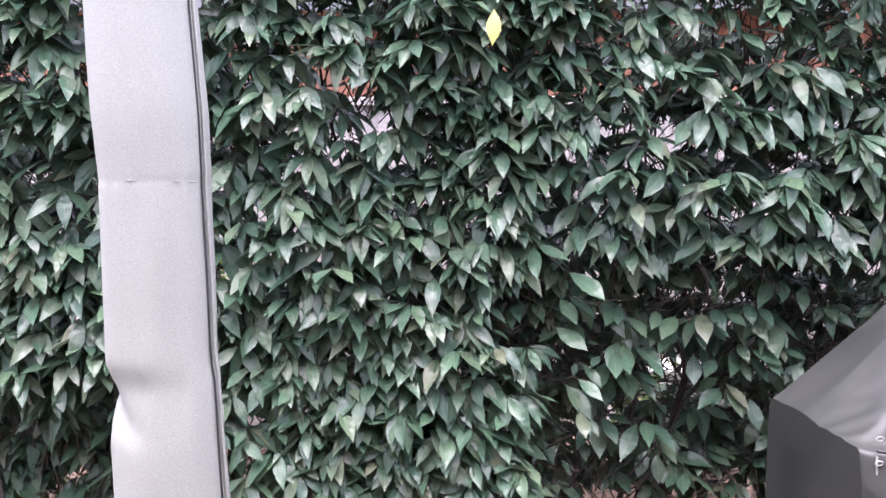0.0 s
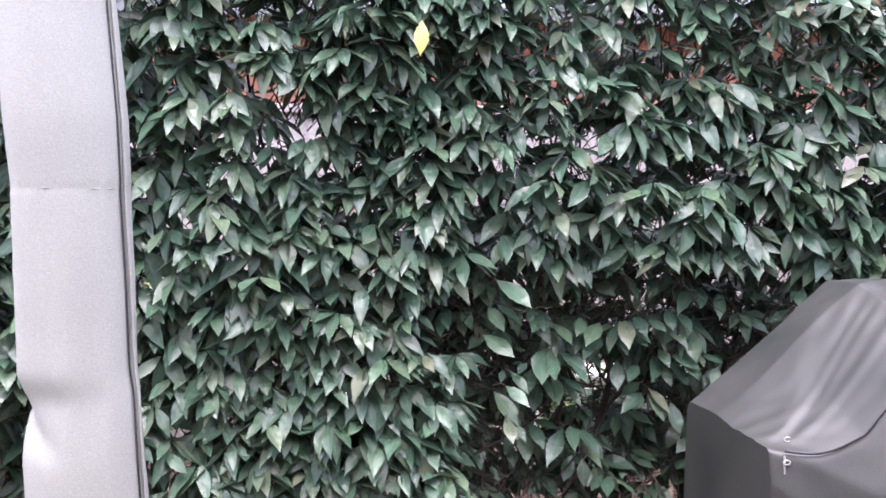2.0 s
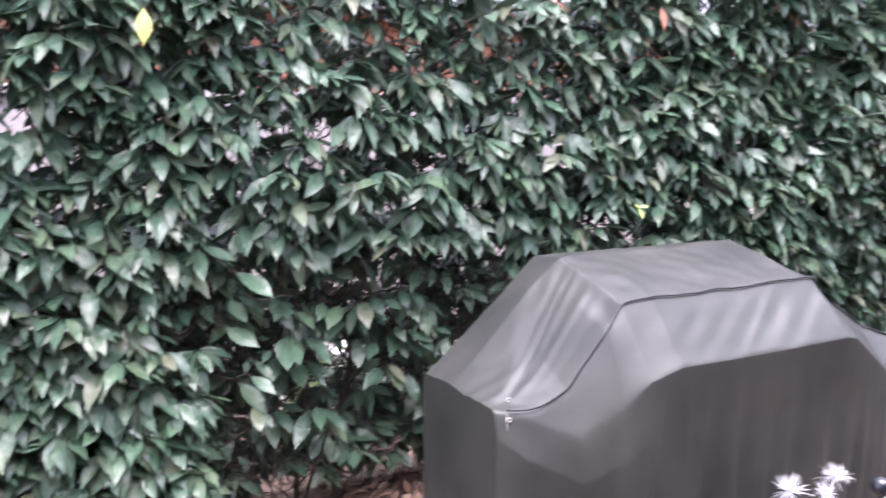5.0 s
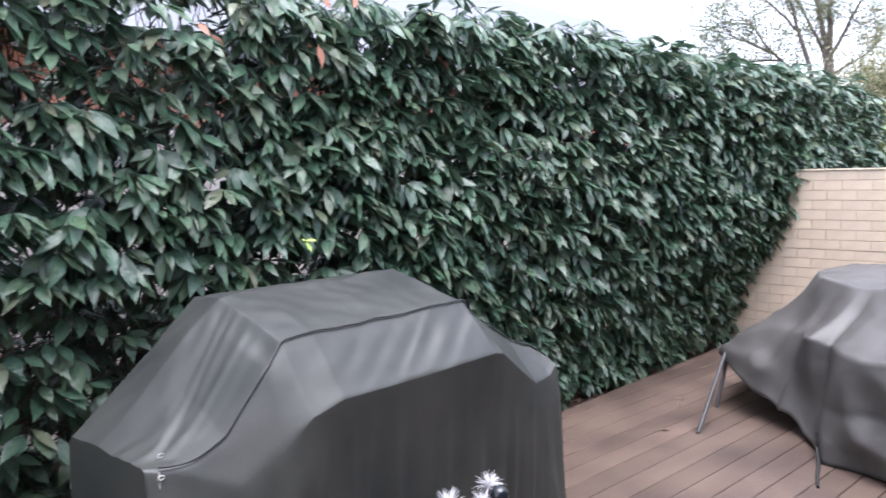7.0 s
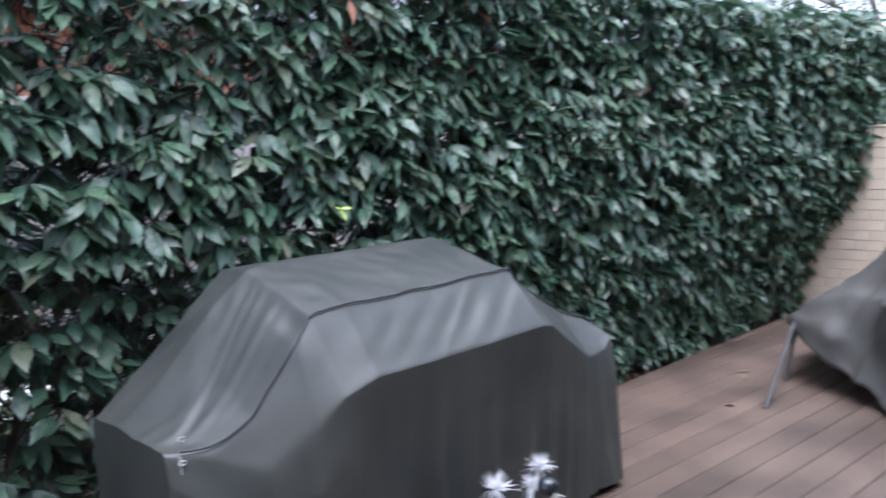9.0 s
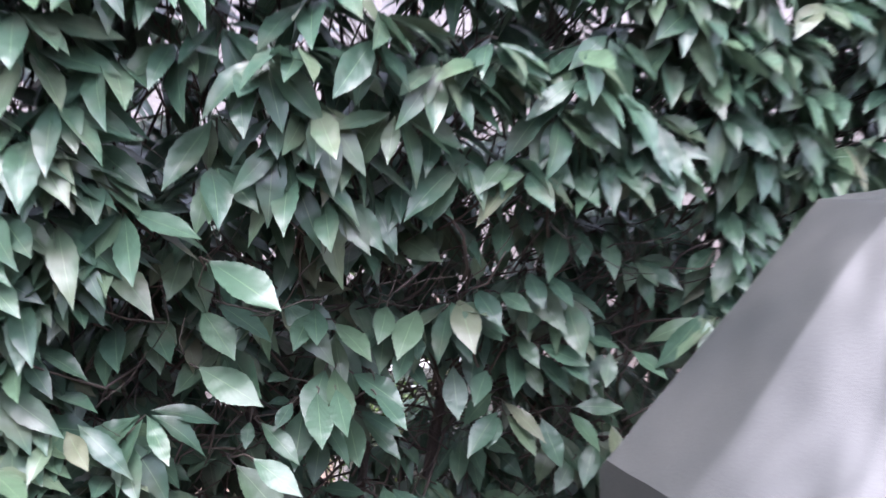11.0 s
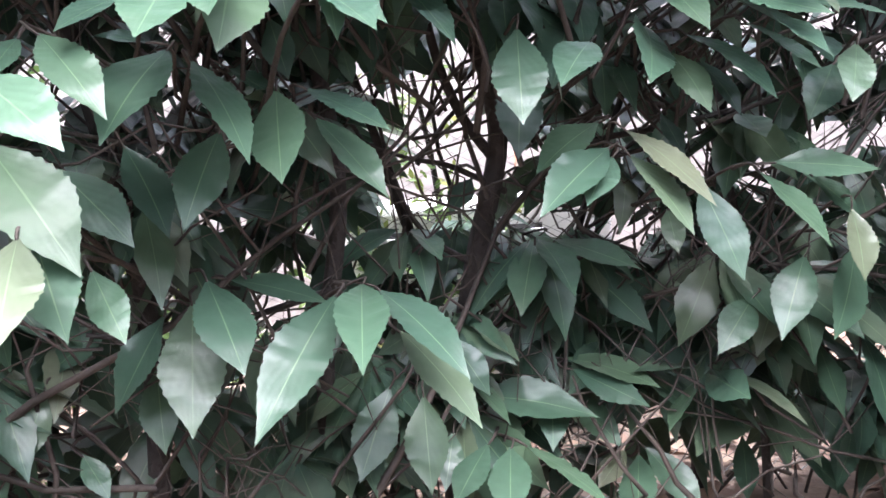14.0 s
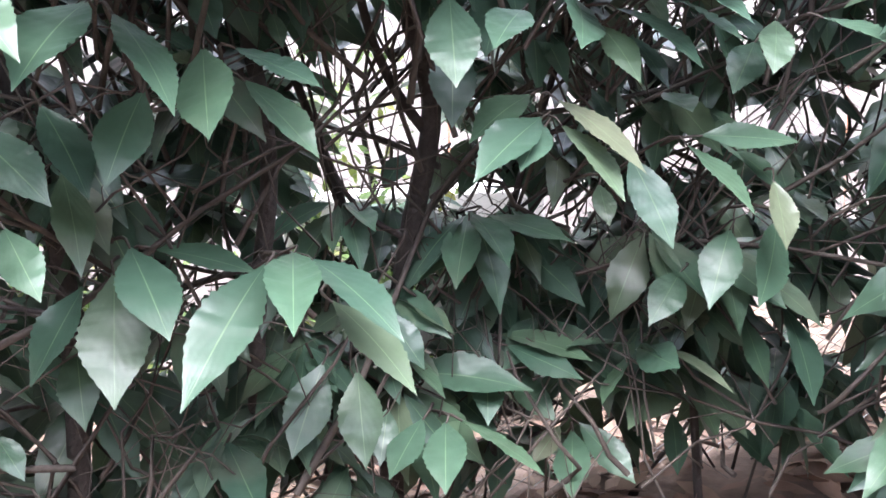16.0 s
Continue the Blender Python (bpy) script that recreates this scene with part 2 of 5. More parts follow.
M_GUM = leaf_material("gum_leaf", [(0.0, (0.11, 0.14, 0.085)), (0.5, (0.15, 0.18, 0.1)), (0.9, (0.2, 0.2, 0.11)), (0.98, (0.3, 0.21, 0.11))], rough=0.5, through_light=0.5)
M_GARDEN = leaf_material("garden_tree_leaf", [(0.0, (0.15, 0.17, 0.09)), (0.5, (0.21, 0.225, 0.12)), (0.85, (0.28, 0.26, 0.14)), (0.97, (0.36, 0.27, 0.15))], rough=0.45, through_light=0.45)
M_DRY = leaf_material("dry_leaf", [(0.0, (0.13, 0.075, 0.05)), (0.4, (0.2, 0.12, 0.085)), (0.8, (0.28, 0.2, 0.14)), (0.97, (0.1, 0.06, 0.04))], rough=0.7, rib=(0.2, 0.14, 0.1))
M_BARK = material("laurel_bark", (0.042, 0.034, 0.03), 0.85, 0.4, 20, 140, 0.5)
M_TWIG = material("twig_bark", (0.058, 0.045, 0.036), 0.8, 0.4, 20, 140, 0.3)
M_GUMBARK = material("gum_bark", (0.12, 0.098, 0.08), 0.8, 0.35, 3, 40, 0.4)
M_SOIL = material("litter_soil", (0.13, 0.092, 0.07), 0.95, 0.4, 3, 45, 0.6, tint=(0.18, 0.13, 0.1))
M_BOARD = material("deck_board", (0.07, 0.047, 0.036), 0.5, 0.3, 2.2, 90, 0.2, obj_vary=0.2, tint=(0.095, 0.066, 0.05))
M_UNDER = material("deck_frame_timber", (0.05, 0.035, 0.03), 0.9)
M_BRICK = material("cream_painted_brick", (0.78, 0.63, 0.47), 0.7, 0.06, 5, 120, 0.2, obj_vary=0.03)
M_MORTAR = material("cream_painted_mortar", (0.66, 0.52, 0.38), 0.85, 0.08, 5, 120, 0.3)
M_COVER = material("dark_cover_vinyl", (0.023, 0.0265, 0.025), 0.5, 0.2, 3, 260, 0.08, tint=(0.038, 0.039, 0.035), spec=0.45, crease=4.0)
M_COVER2 = material("grey_cover_fabric", (0.064, 0.06, 0.055), 0.55, 0.15, 6, 260, 0.1, crease=5.0)
M_CORD = material("black_piping", (0.02, 0.02, 0.022), 0.6)
M_UMB = material("pale_grey_canvas", (0.29, 0.3, 0.275), 0.8, 0.06, 3, 300, 0.08, crease=2.5)
M_STEEL = material("dark_powder_coat", (0.03, 0.03, 0.032), 0.45, 0.2)
M_SLING = material("beige_sling_weave", (0.46, 0.36, 0.31), 0.8, 0.1, 8, 420, 0.3, weave=150.0)
M_PIPE = material("brown_piping", (0.14, 0.1, 0.08), 0.8)
M_WIRE = material("galvanised_wire", (0.32, 0.32, 0.31), 0.5, 0.2, metal=0.6)
M_FENCE = material("pale_sheet_fence", (0.4, 0.365, 0.355), 0.55, 0.06, 2, 50, 0.05)
M_TERRA = material("terracotta_brick", (0.42, 0.2, 0.13), 0.85, 0.3, 4, 60, 0.4, obj_vary=0.15)
M_ROOF = material("grey_roof_sheet", (0.12, 0.125, 0.14), 0.5, 0.08, 2, 50, 0.05)
M_WHITE = material("off_white_paint", (0.78, 0.77, 0.75), 0.5, 0.05)
M_BALL = material("dark_glass_ball", (0.012, 0.014, 0.018), 0.08, 0.2, bump=0)
M_TUFT = material("white_dry_fibres", (0.75, 0.75, 0.78), 0.6, 0.08)
# kept dark for the unseen wall and eave that block light
M_BLOCKER = material("dark_light_blocker", (0.14, 0.13, 0.12), 0.85, 0.15, 2, 40, 0.3)
M_FRAY = material("frayed_grey_cord", (0.3, 0.29, 0.28), 0.8, 0.2)
M_POT = material("dark_glazed_pot", (0.04, 0.04, 0.045), 0.3, 0.2)

# ---- ground, deck, end wall ----
g = bmesh.new()
bmesh.ops.create_grid(g, x_segments=40, y_segments=40, size=150)
for v in g.verts:
    v.co.z = -0.12
tagged(part("ground", g, M_SOIL, None), "brown soil and leaf litter beyond the hedge", "ground", kind="structure")

deck = empty("deck", (0, 0, 0), "reddish-brown timber deck boards running along the hedge", "deck", kind="structure")
under(part("deck_frame", box(-3.4, -2.2, -0.118, 7.32, 2.6, -0.04), M_UNDER, None), deck)
under(part("fascia_board", box(-3.4, 2.603, -0.118, 7.32, 2.63, -0.005, 0.003), M_BOARD, None), deck)

# unseen wall and eave, added to cut sky light from behind the deck
tagged(part("light_block_wall", box(-6, -2.4, -0.12, 9, -2.2, 3.1), M_BLOCKER, None), "unseen dark wall added behind the deck to block front light", "wall", kind="structure")
tagged(part("eave", box(-6, -3.2, 2.72, 9, -0.6, 2.84, 0.01), M_BLOCKER, None), "unseen eave added behind the deck to shade boards and hedge foot", "eave", kind="structure")

brick_wall = empty("end_wall", (7.4, 1.0, 0), "low cream-painted brick wall at the end of the deck", "brick wall", kind="structure")
under(part("wall_core", box(7.406, -2.19, -0.12, 7.6, 3.4, 1.54), M_MORTAR, None), brick_wall)

under(part("coping", box(7.392, -2.19, 1.553, 7.61, 3.4, 1.568, 0.003), M_BRICK, None), brick_wall)


def face_y(x, z):
    """Front face of the hedge: upright near the umbrella, leaning out over the deck towards the end wall."""
    f = np.clip((x - 2.0) / 5.0, 0, 1)
    s = np.clip(z / 1.5, 0, 1)
    hollow = 0.14 * np.exp(-((x - 1.3) / 0.38) ** 2 - ((z - 0.45) / 0.3) ** 2)
    hollow = hollow + 0.22 * np.clip((-0.85 - x) / 0.3, 0, 1) * np.clip((0.75 - z) / 0.3, 0, 1)
    return 2.73 + hollow - 0.02 * f - 0.52 * f * s * s * (3 - 2 * s) - 0.08 * np.clip(z - 1.5, 0, 1) * (1 - f)


# ---- hedge ----
TOP = 2.47


def hedge_shoots(x0, x1, z0, z1, density, seed):
    """Nodes of the leafy shoots; patches thin out where light comes through."""
    r = np.random.RandomState(seed)
    n = int((x1 - x0) * (z1 - z0) * density)
    x, z = r.uniform(x0, x1, n), r.uniform(z0, z1, n)
    gap = np.array([noise.noise(Vector((a * 2.1 + 5, b * 2.4, 3.3))) + 0.5 * noise.noise(Vector((a * 5.3, b * 5.3, 8.1))) for a, b in zip(x, z)])
    thick = np.clip((x - 1.6) / 1.2, 0, 1)
    gap += 0.12 + 0.6 * thick + 0.15 * np.clip((z - 1.5) / 0.4, 0, 1)
    gap -= 0.45 * np.clip((0.3 - z) / 0.3, 0, 1) * (1 - thick)
    for hx, hz, hr in ((-0.55, 1.42, 0.2), (1.05, 0.75, 0.13), (0.8, 1.75, 0.18), (1.3, 1.3, 0.16), (1.35, 1.8, 0.16), (0.2, 0.25, 0.18), (-0.5, 0.25, 0.25), (1.75, 2.3, 0.2), (2.15, 2.38, 0.26), (2.75, 2.4, 0.2)):
        gap -= (0.75 if hz > 2.2 else 0.4) * np.exp(-((x - hx) ** 2 + (z - hz) ** 2) / hr ** 2)
    kind = r.uniform(0, 1, n)
    deep = np.where(kind < 0.5, np.abs(r.normal(0, 0.05, n)), np.where(kind < 0.76, r.uniform(0.05, 0.3, n), r.uniform(0.3, 0.62, n)))
    bulge = np.array([0.09 * noise.noise(Vector((a * 1.7, b * 1.7, 1.0))) + 0.05 * noise.noise(Vector((a * 4.5, b * 4.5, 2.0))) for a, b in zip(x, z)])
    top = TOP + np.array([0.07 * noise.noise(Vector((a * 2.5, 4.0, 1.0))) for a in x])
    keep = (gap > r.uniform(-0.8, -0.1, n)) & (z < top - 0.5 * np.clip(0.12 - deep, 0, 1) - np.clip(deep - 0.5, 0, 1))
    y = face_y(x, z) + 0.05 + deep + bulge
    return np.stack([x, y, z], 1)[keep]


def shoot_leaves(nodes, per, seed, size=1.0, droop=0.68):
    """Leaves round each shoot's end, fanned out and hanging."""
    r = np.random.RandomState(seed)
    n = len(nodes)
    s = np.stack([r.normal(0, 0.5, n), -0.8 + r.normal(0, 0.2, n), r.normal(0, 0.2, n)], 1)
    s /= np.linalg.norm(s, axis=1, keepdims=True)
    x = np.cross(s, [0, 0, 1.0])
    x /= np.linalg.norm(x, axis=1, keepdims=True)
    sink = droop * r.uniform(0.2, 1.7, n)[:, None]
    out = s - np.array([0, 0, 1.0]) * sink
    out /= np.linalg.norm(out, axis=1, keepdims=True)
    up = np.cross(x, out)
    up *= np.sign(up[:, 2:3] + 1e-9)
    base, along, normal = [], [], []
    spread = r.uniform(1.1, 1.75, n)
    turn = r.normal(0, 0.2, n)
    for k in range(per):
        a = turn + spread * (2 * ((k * 0.618 + 0.31) % 1.0) - 1) + r.normal(0, 0.13, n)
        d = out * np.cos(a)[:, None] + x * np.sin(a)[:, None] + up * r.normal(-0.02, 0.2, n)[:, None]
        d[:, 2] -= 0.3 * np.abs(np.sin(a))
        d /= np.linalg.norm(d, axis=1, keepdims=True)
        b = nodes - s * (k * 0.006 + r.uniform(0, 0.012, n))[:, None]
        nn = up + x * (0.35 * np.sin(a) + r.normal(0, 0.3, n))[:, None] + r.normal(0, 0.2, (n, 3))
        base.append(b + d * 0.012), along.append(d), normal.append(nn)
    base, along, normal = map(np.concatenate, (base, along, normal))
    m = len(base)
    length = np.clip(r.normal(0.136, 0.02, m), 0.07, 0.18) * size
    width = length * r.uniform(0.31, 0.41, m)
    return base, along, normal, length, width, r.uniform(-0.02, 0.42, m), r.uniform(0.05, 0.45, m), s


hedge = empty("laurel_hedge", (1, 2.95, -0.12), "tall dense laurel hedge with glossy dark green drooping leaves", "hedge")
near_nodes = hedge_shoots(-0.35, 2.0, 0.05, 1.35, 390, 11)
r = np.random.RandomState(6)
# the shoots of the open stretch are built leaf by leaf further down; behind them it is thin, with one clear gap
x, y, z = near_nodes.T
near_nodes = near_nodes[~((x > 0.42) & (x < 1.72) & (z < 0.84) & (y < 3.1))]
x, y, z = near_nodes.T
near_nodes = near_nodes[~((x > 0.35) & (x < 1.8) & (z >= 0.84) & (z < 1.16) & ((y < 2.92) | ((y > 3.06) & (r.uniform(0, 1, len(x)) < 0.55)))) & ~((x > 0.35) & (x < 1.8) & (z >= 1.16) & (r.uniform(0, 1, len(x)) < 0.35))]


def clear_gap(nodes):
    x, y, z = nodes.T
    return nodes[~((x > 0.95) & (x < 1.2) & (z > 0.5) & (z < 0.78) & (y > 2.9))]


near_nodes = clear_gap(near_nodes)
SPRAYS = []


def spray(*rows):
    """Leaves of the open stretch: foot x, y, z, heading from the outward side, dip (degrees), length (mm), width (% of length)."""
    SPRAYS.extend(rows)


spray((0.75, 2.86, 0.76, -10, 30, 146, 41), (0.79, 2.86, 0.76, -4, 25, 138, 34), (0.87, 2.84, 0.74, 18, 25, 122, 37), (0.88, 2.88, 0.76, 5, 56, 81, 34), (0.97, 2.98, 0.77, 33, 44, 108, 44), (1.17, 3.10, 0.78, -54, 37, 137, 43), (0.70, 2.88, 0.74, -46, 28, 74, 47), (0.63, 2.88, 0.71, 39, 39, 124, 37), (0.61, 2.90, 0.71, -23, 41, 64, 47))
spray((0.73, 2.94, 0.70, -23, 35, 153, 43), (0.75, 2.94, 0.69, 25, 41, 152, 35), (0.71, 2.97, 0.71, -85, -7, 55, 47), (0.83, 2.96, 0.66, -2, 44, 133, 47), (0.86, 2.96, 0.66, 41, 23, 122, 35), (0.87, 2.99, 0.63, 36, 39, 135, 36), (0.83, 3.02, 0.74, 23, 61, 79, 47), (0.78, 3.03, 0.69, 66, 34, 72, 47), (0.91, 3.05, 0.71, 28, 68, 46, 47))
spray((0.60, 2.80, 0.67, 42, 28, 130, 42), (0.57, 2.90, 0.62, 45, 44, 166, 45), (0.61, 2.97, 0.59, 53, 40, 119, 47), (0.67, 3.00, 0.61, 42, 57, 112, 47), (0.77, 2.98, 0.62, -31, 51, 119, 47), (0.61, 2.87, 0.53, 23, 38, 118, 47), (0.65, 2.88, 0.50, 28, 38, 94, 39), (0.61, 2.82, 0.54, 3, 34, 127, 44))
spray((0.69, 3.03, 0.42, -51, 53, 119, 47), (0.72, 3.03, 0.43, -2, 53, 156, 47), (0.67, 3.06, 0.35, 8, 57, 102, 47), (0.74, 3.00, 0.46, 19, 36, 137, 47), (0.76, 3.05, 0.45, 83, 18, 121, 40), (0.91, 3.00, 0.44, -8, 18, 176, 34), (0.88, 3.00, 0.43, -36, 34, 200, 34), (0.93, 3.00, 0.43, 24, 23, 173, 34), (0.95, 3.00, 0.38, 32, 35, 152, 39), (0.62, 3.10, 0.40, -72, 34, 95, 47), (0.55, 3.05, 0.34, -24, 54, 85, 47))
spray((0.95, 3.10, 0.28, -40, 49, 129, 47), (0.99, 3.08, 0.27, -7, 58, 125, 47), (1.07, 3.06, 0.20, -45, 27, 102, 47), (1.10, 3.06, 0.19, -19, 23, 121, 47), (1.12, 3.06, 0.19, 39, 23, 132, 47), (1.03, 3.09, 0.21, -26, 42, 82, 47), (1.03, 3.10, 0.34, 44, 50, 96, 47), (0.50, 3.10, 0.36, 50, 61, 48, 47), (0.58, 3.05, 0.26, 42, 43, 65, 47))
spray((1.19, 3.15, 0.24, -19, 36, 111, 47), (1.22, 3.16, 0.27, 55, 14, 135, 44), (1.22, 3.14, 0.26, 43, 18, 123, 40), (1.22, 3.16, 0.22, 42, 39, 112, 47), (1.16, 3.17, 0.27, -42, 59, 92, 47), (1.20, 3.20, 0.45, -54, 30, 169, 34), (1.23, 3.20, 0.40, -52, 44, 149, 45), (1.25, 3.20, 0.41, 45, 40, 157, 46), (1.43, 3.22, 0.34, -52, 62, 155, 47), (1.48, 3.24, 0.29, -54, 53, 128, 44))
spray((1.54, 3.20, 0.17, -52, 12, 200, 46), (1.55, 3.20, 0.17, 1, 41, 139, 47), (1.57, 3.20, 0.17, 14, 38, 149, 44), (1.51, 3.18, 0.24, -66, 29, 156, 39), (1.54, 3.20, 0.23, 46, 46, 93, 47), (1.56, 3.15, 0.31, -51, 37, 109, 47), (1.34, 3.15, 0.12, 29, 36, 121, 47), (1.33, 3.15, 0.11, -27, 30, 124, 47), (1.31, 3.15, 0.12, -61, 28, 81, 47), (1.54, 3.20, 0.09, -23, 61, 102, 47), (1.62, 3.18, 0.07, 58, 44, 120, 47))
spray((1.20, 3.07, 0.74, -34, 41, 136, 46), (1.29, 3.05, 0.73, -25, 24, 200, 34), (1.32, 3.00, 0.71, 21, 34, 148, 42), (1.30, 3.00, 0.69, 13, 48, 100, 45), (1.35, 3.02, 0.68, 35, 52, 88, 46), (1.13, 3.06, 0.69, -25, 67, 129, 47), (1.38, 2.97, 0.72, 33, 35, 110, 46), (1.53, 3.00, 0.67, -57, 40, 109, 47), (1.52, 2.95, 0.69, -42, 44, 102, 47), (1.27, 2.97, 0.77, 14, 41, 103, 47), (1.42, 2.92, 0.76, -4, 36, 81, 47), (1.26, 3.12, 0.73, -10, 73, 121, 44))
spray((1.21, 2.98, 0.58, -57, 26, 152, 39), (1.21, 2.97, 0.57, -46, 32, 93, 47), (1.23, 2.97, 0.57, 28, 46, 122, 47), (1.23, 2.98, 0.60, 38, 39, 139, 34), (1.22, 3.03, 0.61, -70, 29, 116, 47), (1.33, 3.08, 0.62, 14, 52, 75, 47), (1.10, 3.20, 0.54, -46, 35, 79, 47), (1.16, 3.20, 0.54, -42, 44, 84, 47))
spray((1.43, 2.98, 0.55, 69, 6, 126, 41), (1.41, 2.98, 0.54, 25, 43, 127, 47), (1.34, 3.00, 0.53, 11, 56, 136, 47), (1.50, 3.00, 0.53, 54, 44, 84, 47), (1.52, 2.95, 0.49, -20, 60, 97, 47), (1.57, 3.00, 0.43, -51, 44, 145, 46), (1.51, 3.02, 0.42, -53, 46, 131, 44), (1.46, 3.06, 0.36, -61, 33, 111, 47), (1.63, 3.05, 0.29, -13, 54, 148, 47), (1.58, 3.08, 0.28, 17, 66, 117, 45), (1.34, 3.08, 0.49, -11, 50, 72, 47))
spray((0.56, 2.79, 1.08, 44, 29, 182, 47), (0.57, 2.87, 0.98, 43, 29, 149, 46), (0.54, 2.87, 0.97, 26, 39, 136, 47), (0.77, 2.91, 0.93, -11, 30, 111, 47), (0.76, 2.91, 0.92, -33, 27, 114, 45), (0.81, 2.91, 0.89, 25, 30, 133, 46), (0.65, 2.96, 0.94, 75, 10, 100, 38), (0.93, 2.91, 0.91, -30, 30, 114, 47), (1.00, 2.91, 0.89, -39, 28, 152, 46), (1.10, 2.91, 0.90, -7, 39, 149, 47), (1.00, 2.93, 0.83, -19, 31, 81, 47), (1.15, 2.93, 0.84, 23, 26, 90, 47), (1.14, 2.91, 0.92, 13, 37, 122, 47))
spray((1.14, 2.89, 0.94, 15, -78, 78, 47), (1.20, 2.91, 0.90, 33, 23, 97, 47), (1.28, 2.91, 0.94, -6, 40, 111, 47), (1.32, 2.91, 0.93, 19, 38, 114, 47), (1.41, 2.91, 1.03, -19, 40, 118, 47), (1.50, 2.93, 1.01, -20, 45, 143, 38), (1.39, 2.93, 1.03, -46, 37, 170, 35), (1.22, 2.91, 1.07, -31, 37, 124, 47), (0.91, 2.95, 1.08, -7, 43, 118, 47), (0.96, 2.93, 1.07, 40, 27, 139, 47), (0.82, 2.98, 1.09, -18, 48, 117, 47), (1.26, 2.89, 1.10, -20, 36, 98, 47), (1.63, 2.98, 1.00, 58, 16, 129, 47), (0.70, 3.01, 1.02, -12, 27, 63, 47))
spray((0.78, 2.91, 0.79, -35, 35, 142, 47), (0.80, 2.91, 0.79, -9, 43, 158, 47), (0.84, 2.91, 0.77, 42, 27, 143, 47), (0.98, 2.91, 0.82, -41, 33, 119, 40), (0.71, 2.96, 0.77, -51, -10, 73, 47), (0.84, 2.98, 0.78, 62, -2, 94, 47), (1.18, 2.96, 0.70, -41, 27, 113, 47), (1.10, 2.98, 0.72, -16, 54, 134, 47), (1.31, 2.93, 0.75, 41, 18, 133, 47), (1.34, 2.93, 0.74, 23, 33, 137, 47), (1.45, 2.95, 0.74, 49, 16, 88, 47), (1.57, 2.93, 0.69, 23, 28, 117, 47), (0.52, 2.85, 0.86, 48, 26, 158, 47))

zones = [(-2.6, -0.35, 0.05, 2.66, 330, 12), (-0.35, 2.0, 1.35, 2.66, 320, 13), (2.0, 4.5, 0.02, 2.66, 390, 14), (4.5, 7.5, 0.02, 2.66, 350, 15), (7.5, 10.4, 1.0, 2.66, 276, 16)]
far_nodes = [hedge_shoots(*zz) for zz in zones]
far_all = np.concatenate(far_nodes)
# young shoots that stand up from the clipped top
m = 360
x = r.uniform(-2.6, 10.3, m)
crest = np.stack([x, face_y(x, np.full(m, 2.3)) + r.uniform(0.08, 0.7, m), TOP + r.normal(0.0, 0.05, m)], 1)
q = shoot_leaves(far_all, 7, 21)
up_q = shoot_leaves(crest, 7, 24, size=0.9, droop=0.15)
v, f, uv = leaves(*[np.concatenate(pair) for pair in zip(q[:7], up_q[:7])], stations=5)
tagged(under(link_mesh("foliage", v, f, M_LEAF, uvs=uv), hedge), kind="stuff")
q = shoot_leaves(near_nodes, 7, 22)
# small shaded leaves deep inside, seen between the leading shoots
m = 360
x, z = r.uniform(0.2, 1.9, m), r.uniform(0.1, 1.25, m)
inside_nodes = clear_gap(np.stack([x, face_y(x, z) + r.uniform(0.32, 0.65, m), z], 1))
small = shoot_leaves(inside_nodes, 6, 25, size=0.8, droop=0.6)
v, f, uv = leaves(*[np.concatenate(pair) for pair in zip(q[:7], small[:7])], stations=17, serrate=0.03)
tagged(under(link_mesh("foliage", v, f, M_LEAF, uvs=uv), hedge), kind="stuff")

# twigs to every shoot, stems and bare inner branches
r = np.random.RandomState(5)
nodes = np.concatenate([near_nodes, far_all, crest, inside_nodes])
root = nodes + np.stack([r.normal(0, 0.1, len(nodes)), np.clip(3.02 - nodes[:, 1], 0.05, 0.6) * r.uniform(0.5, 1, len(nodes)), -r.uniform(0.05, 0.3, len(nodes))], 1)
t = np.linspace(0, 1, 5)[None, :, None]
path = root[:, None] * (1 - t) + nodes[:, None] * t
path[:, :, 2] += (0.05 * np.sin(np.pi * t[..., 0])) * r.uniform(-1, 1, (len(nodes), 1))
path[:, :, 0] += (0.03 * np.sin(np.pi * t[..., 0])) * r.normal(0, 1, (len(nodes), 1))
v, f = tubes(path, np.linspace(0.0036, 0.0016, 5)[None] * r.uniform(0.7, 1.3, (len(nodes), 1)), 4)
tagged(under(link_mesh("twig", v, f, M_TWIG), hedge), kind="stuff")

# leaf stalks and side shoots of the open stretch, and the two main stems behind it
SPRAYS = np.array(SPRAYS, float)
foot, head, dip = SPRAYS[:, :3], np.radians(SPRAYS[:, 3]), np.radians(SPRAYS[:, 4])
aim = np.stack([np.sin(head) * np.cos(dip), -np.cos(head) * np.cos(dip), -np.sin(dip)], 1)
n = len(foot)
joint = foot - aim * 0.022 + [0, 0, -0.004]
heel = joint + np.stack([r.normal(0, 0.03, n), r.uniform(0.06, 0.12, n), -r.uniform(0.0, 0.05, n)], 1)
rear = heel + np.stack([r.normal(0, 0.07, n), r.uniform(0.1, 0.25, n), -r.uniform(0.03, 0.16, n)], 1)
path = np.stack([smooth_line(p, 9) for p in np.stack([rear, heel, joint, foot + aim * 0.004], 1)])
v, f = tubes(path, np.linspace(0.0034, 0.0013, 9)[None] * r.uniform(0.8, 1.2, (n, 1)), 5)
tagged(under(link_mesh("twig", v, f, M_TWIG), hedge), kind="stuff")
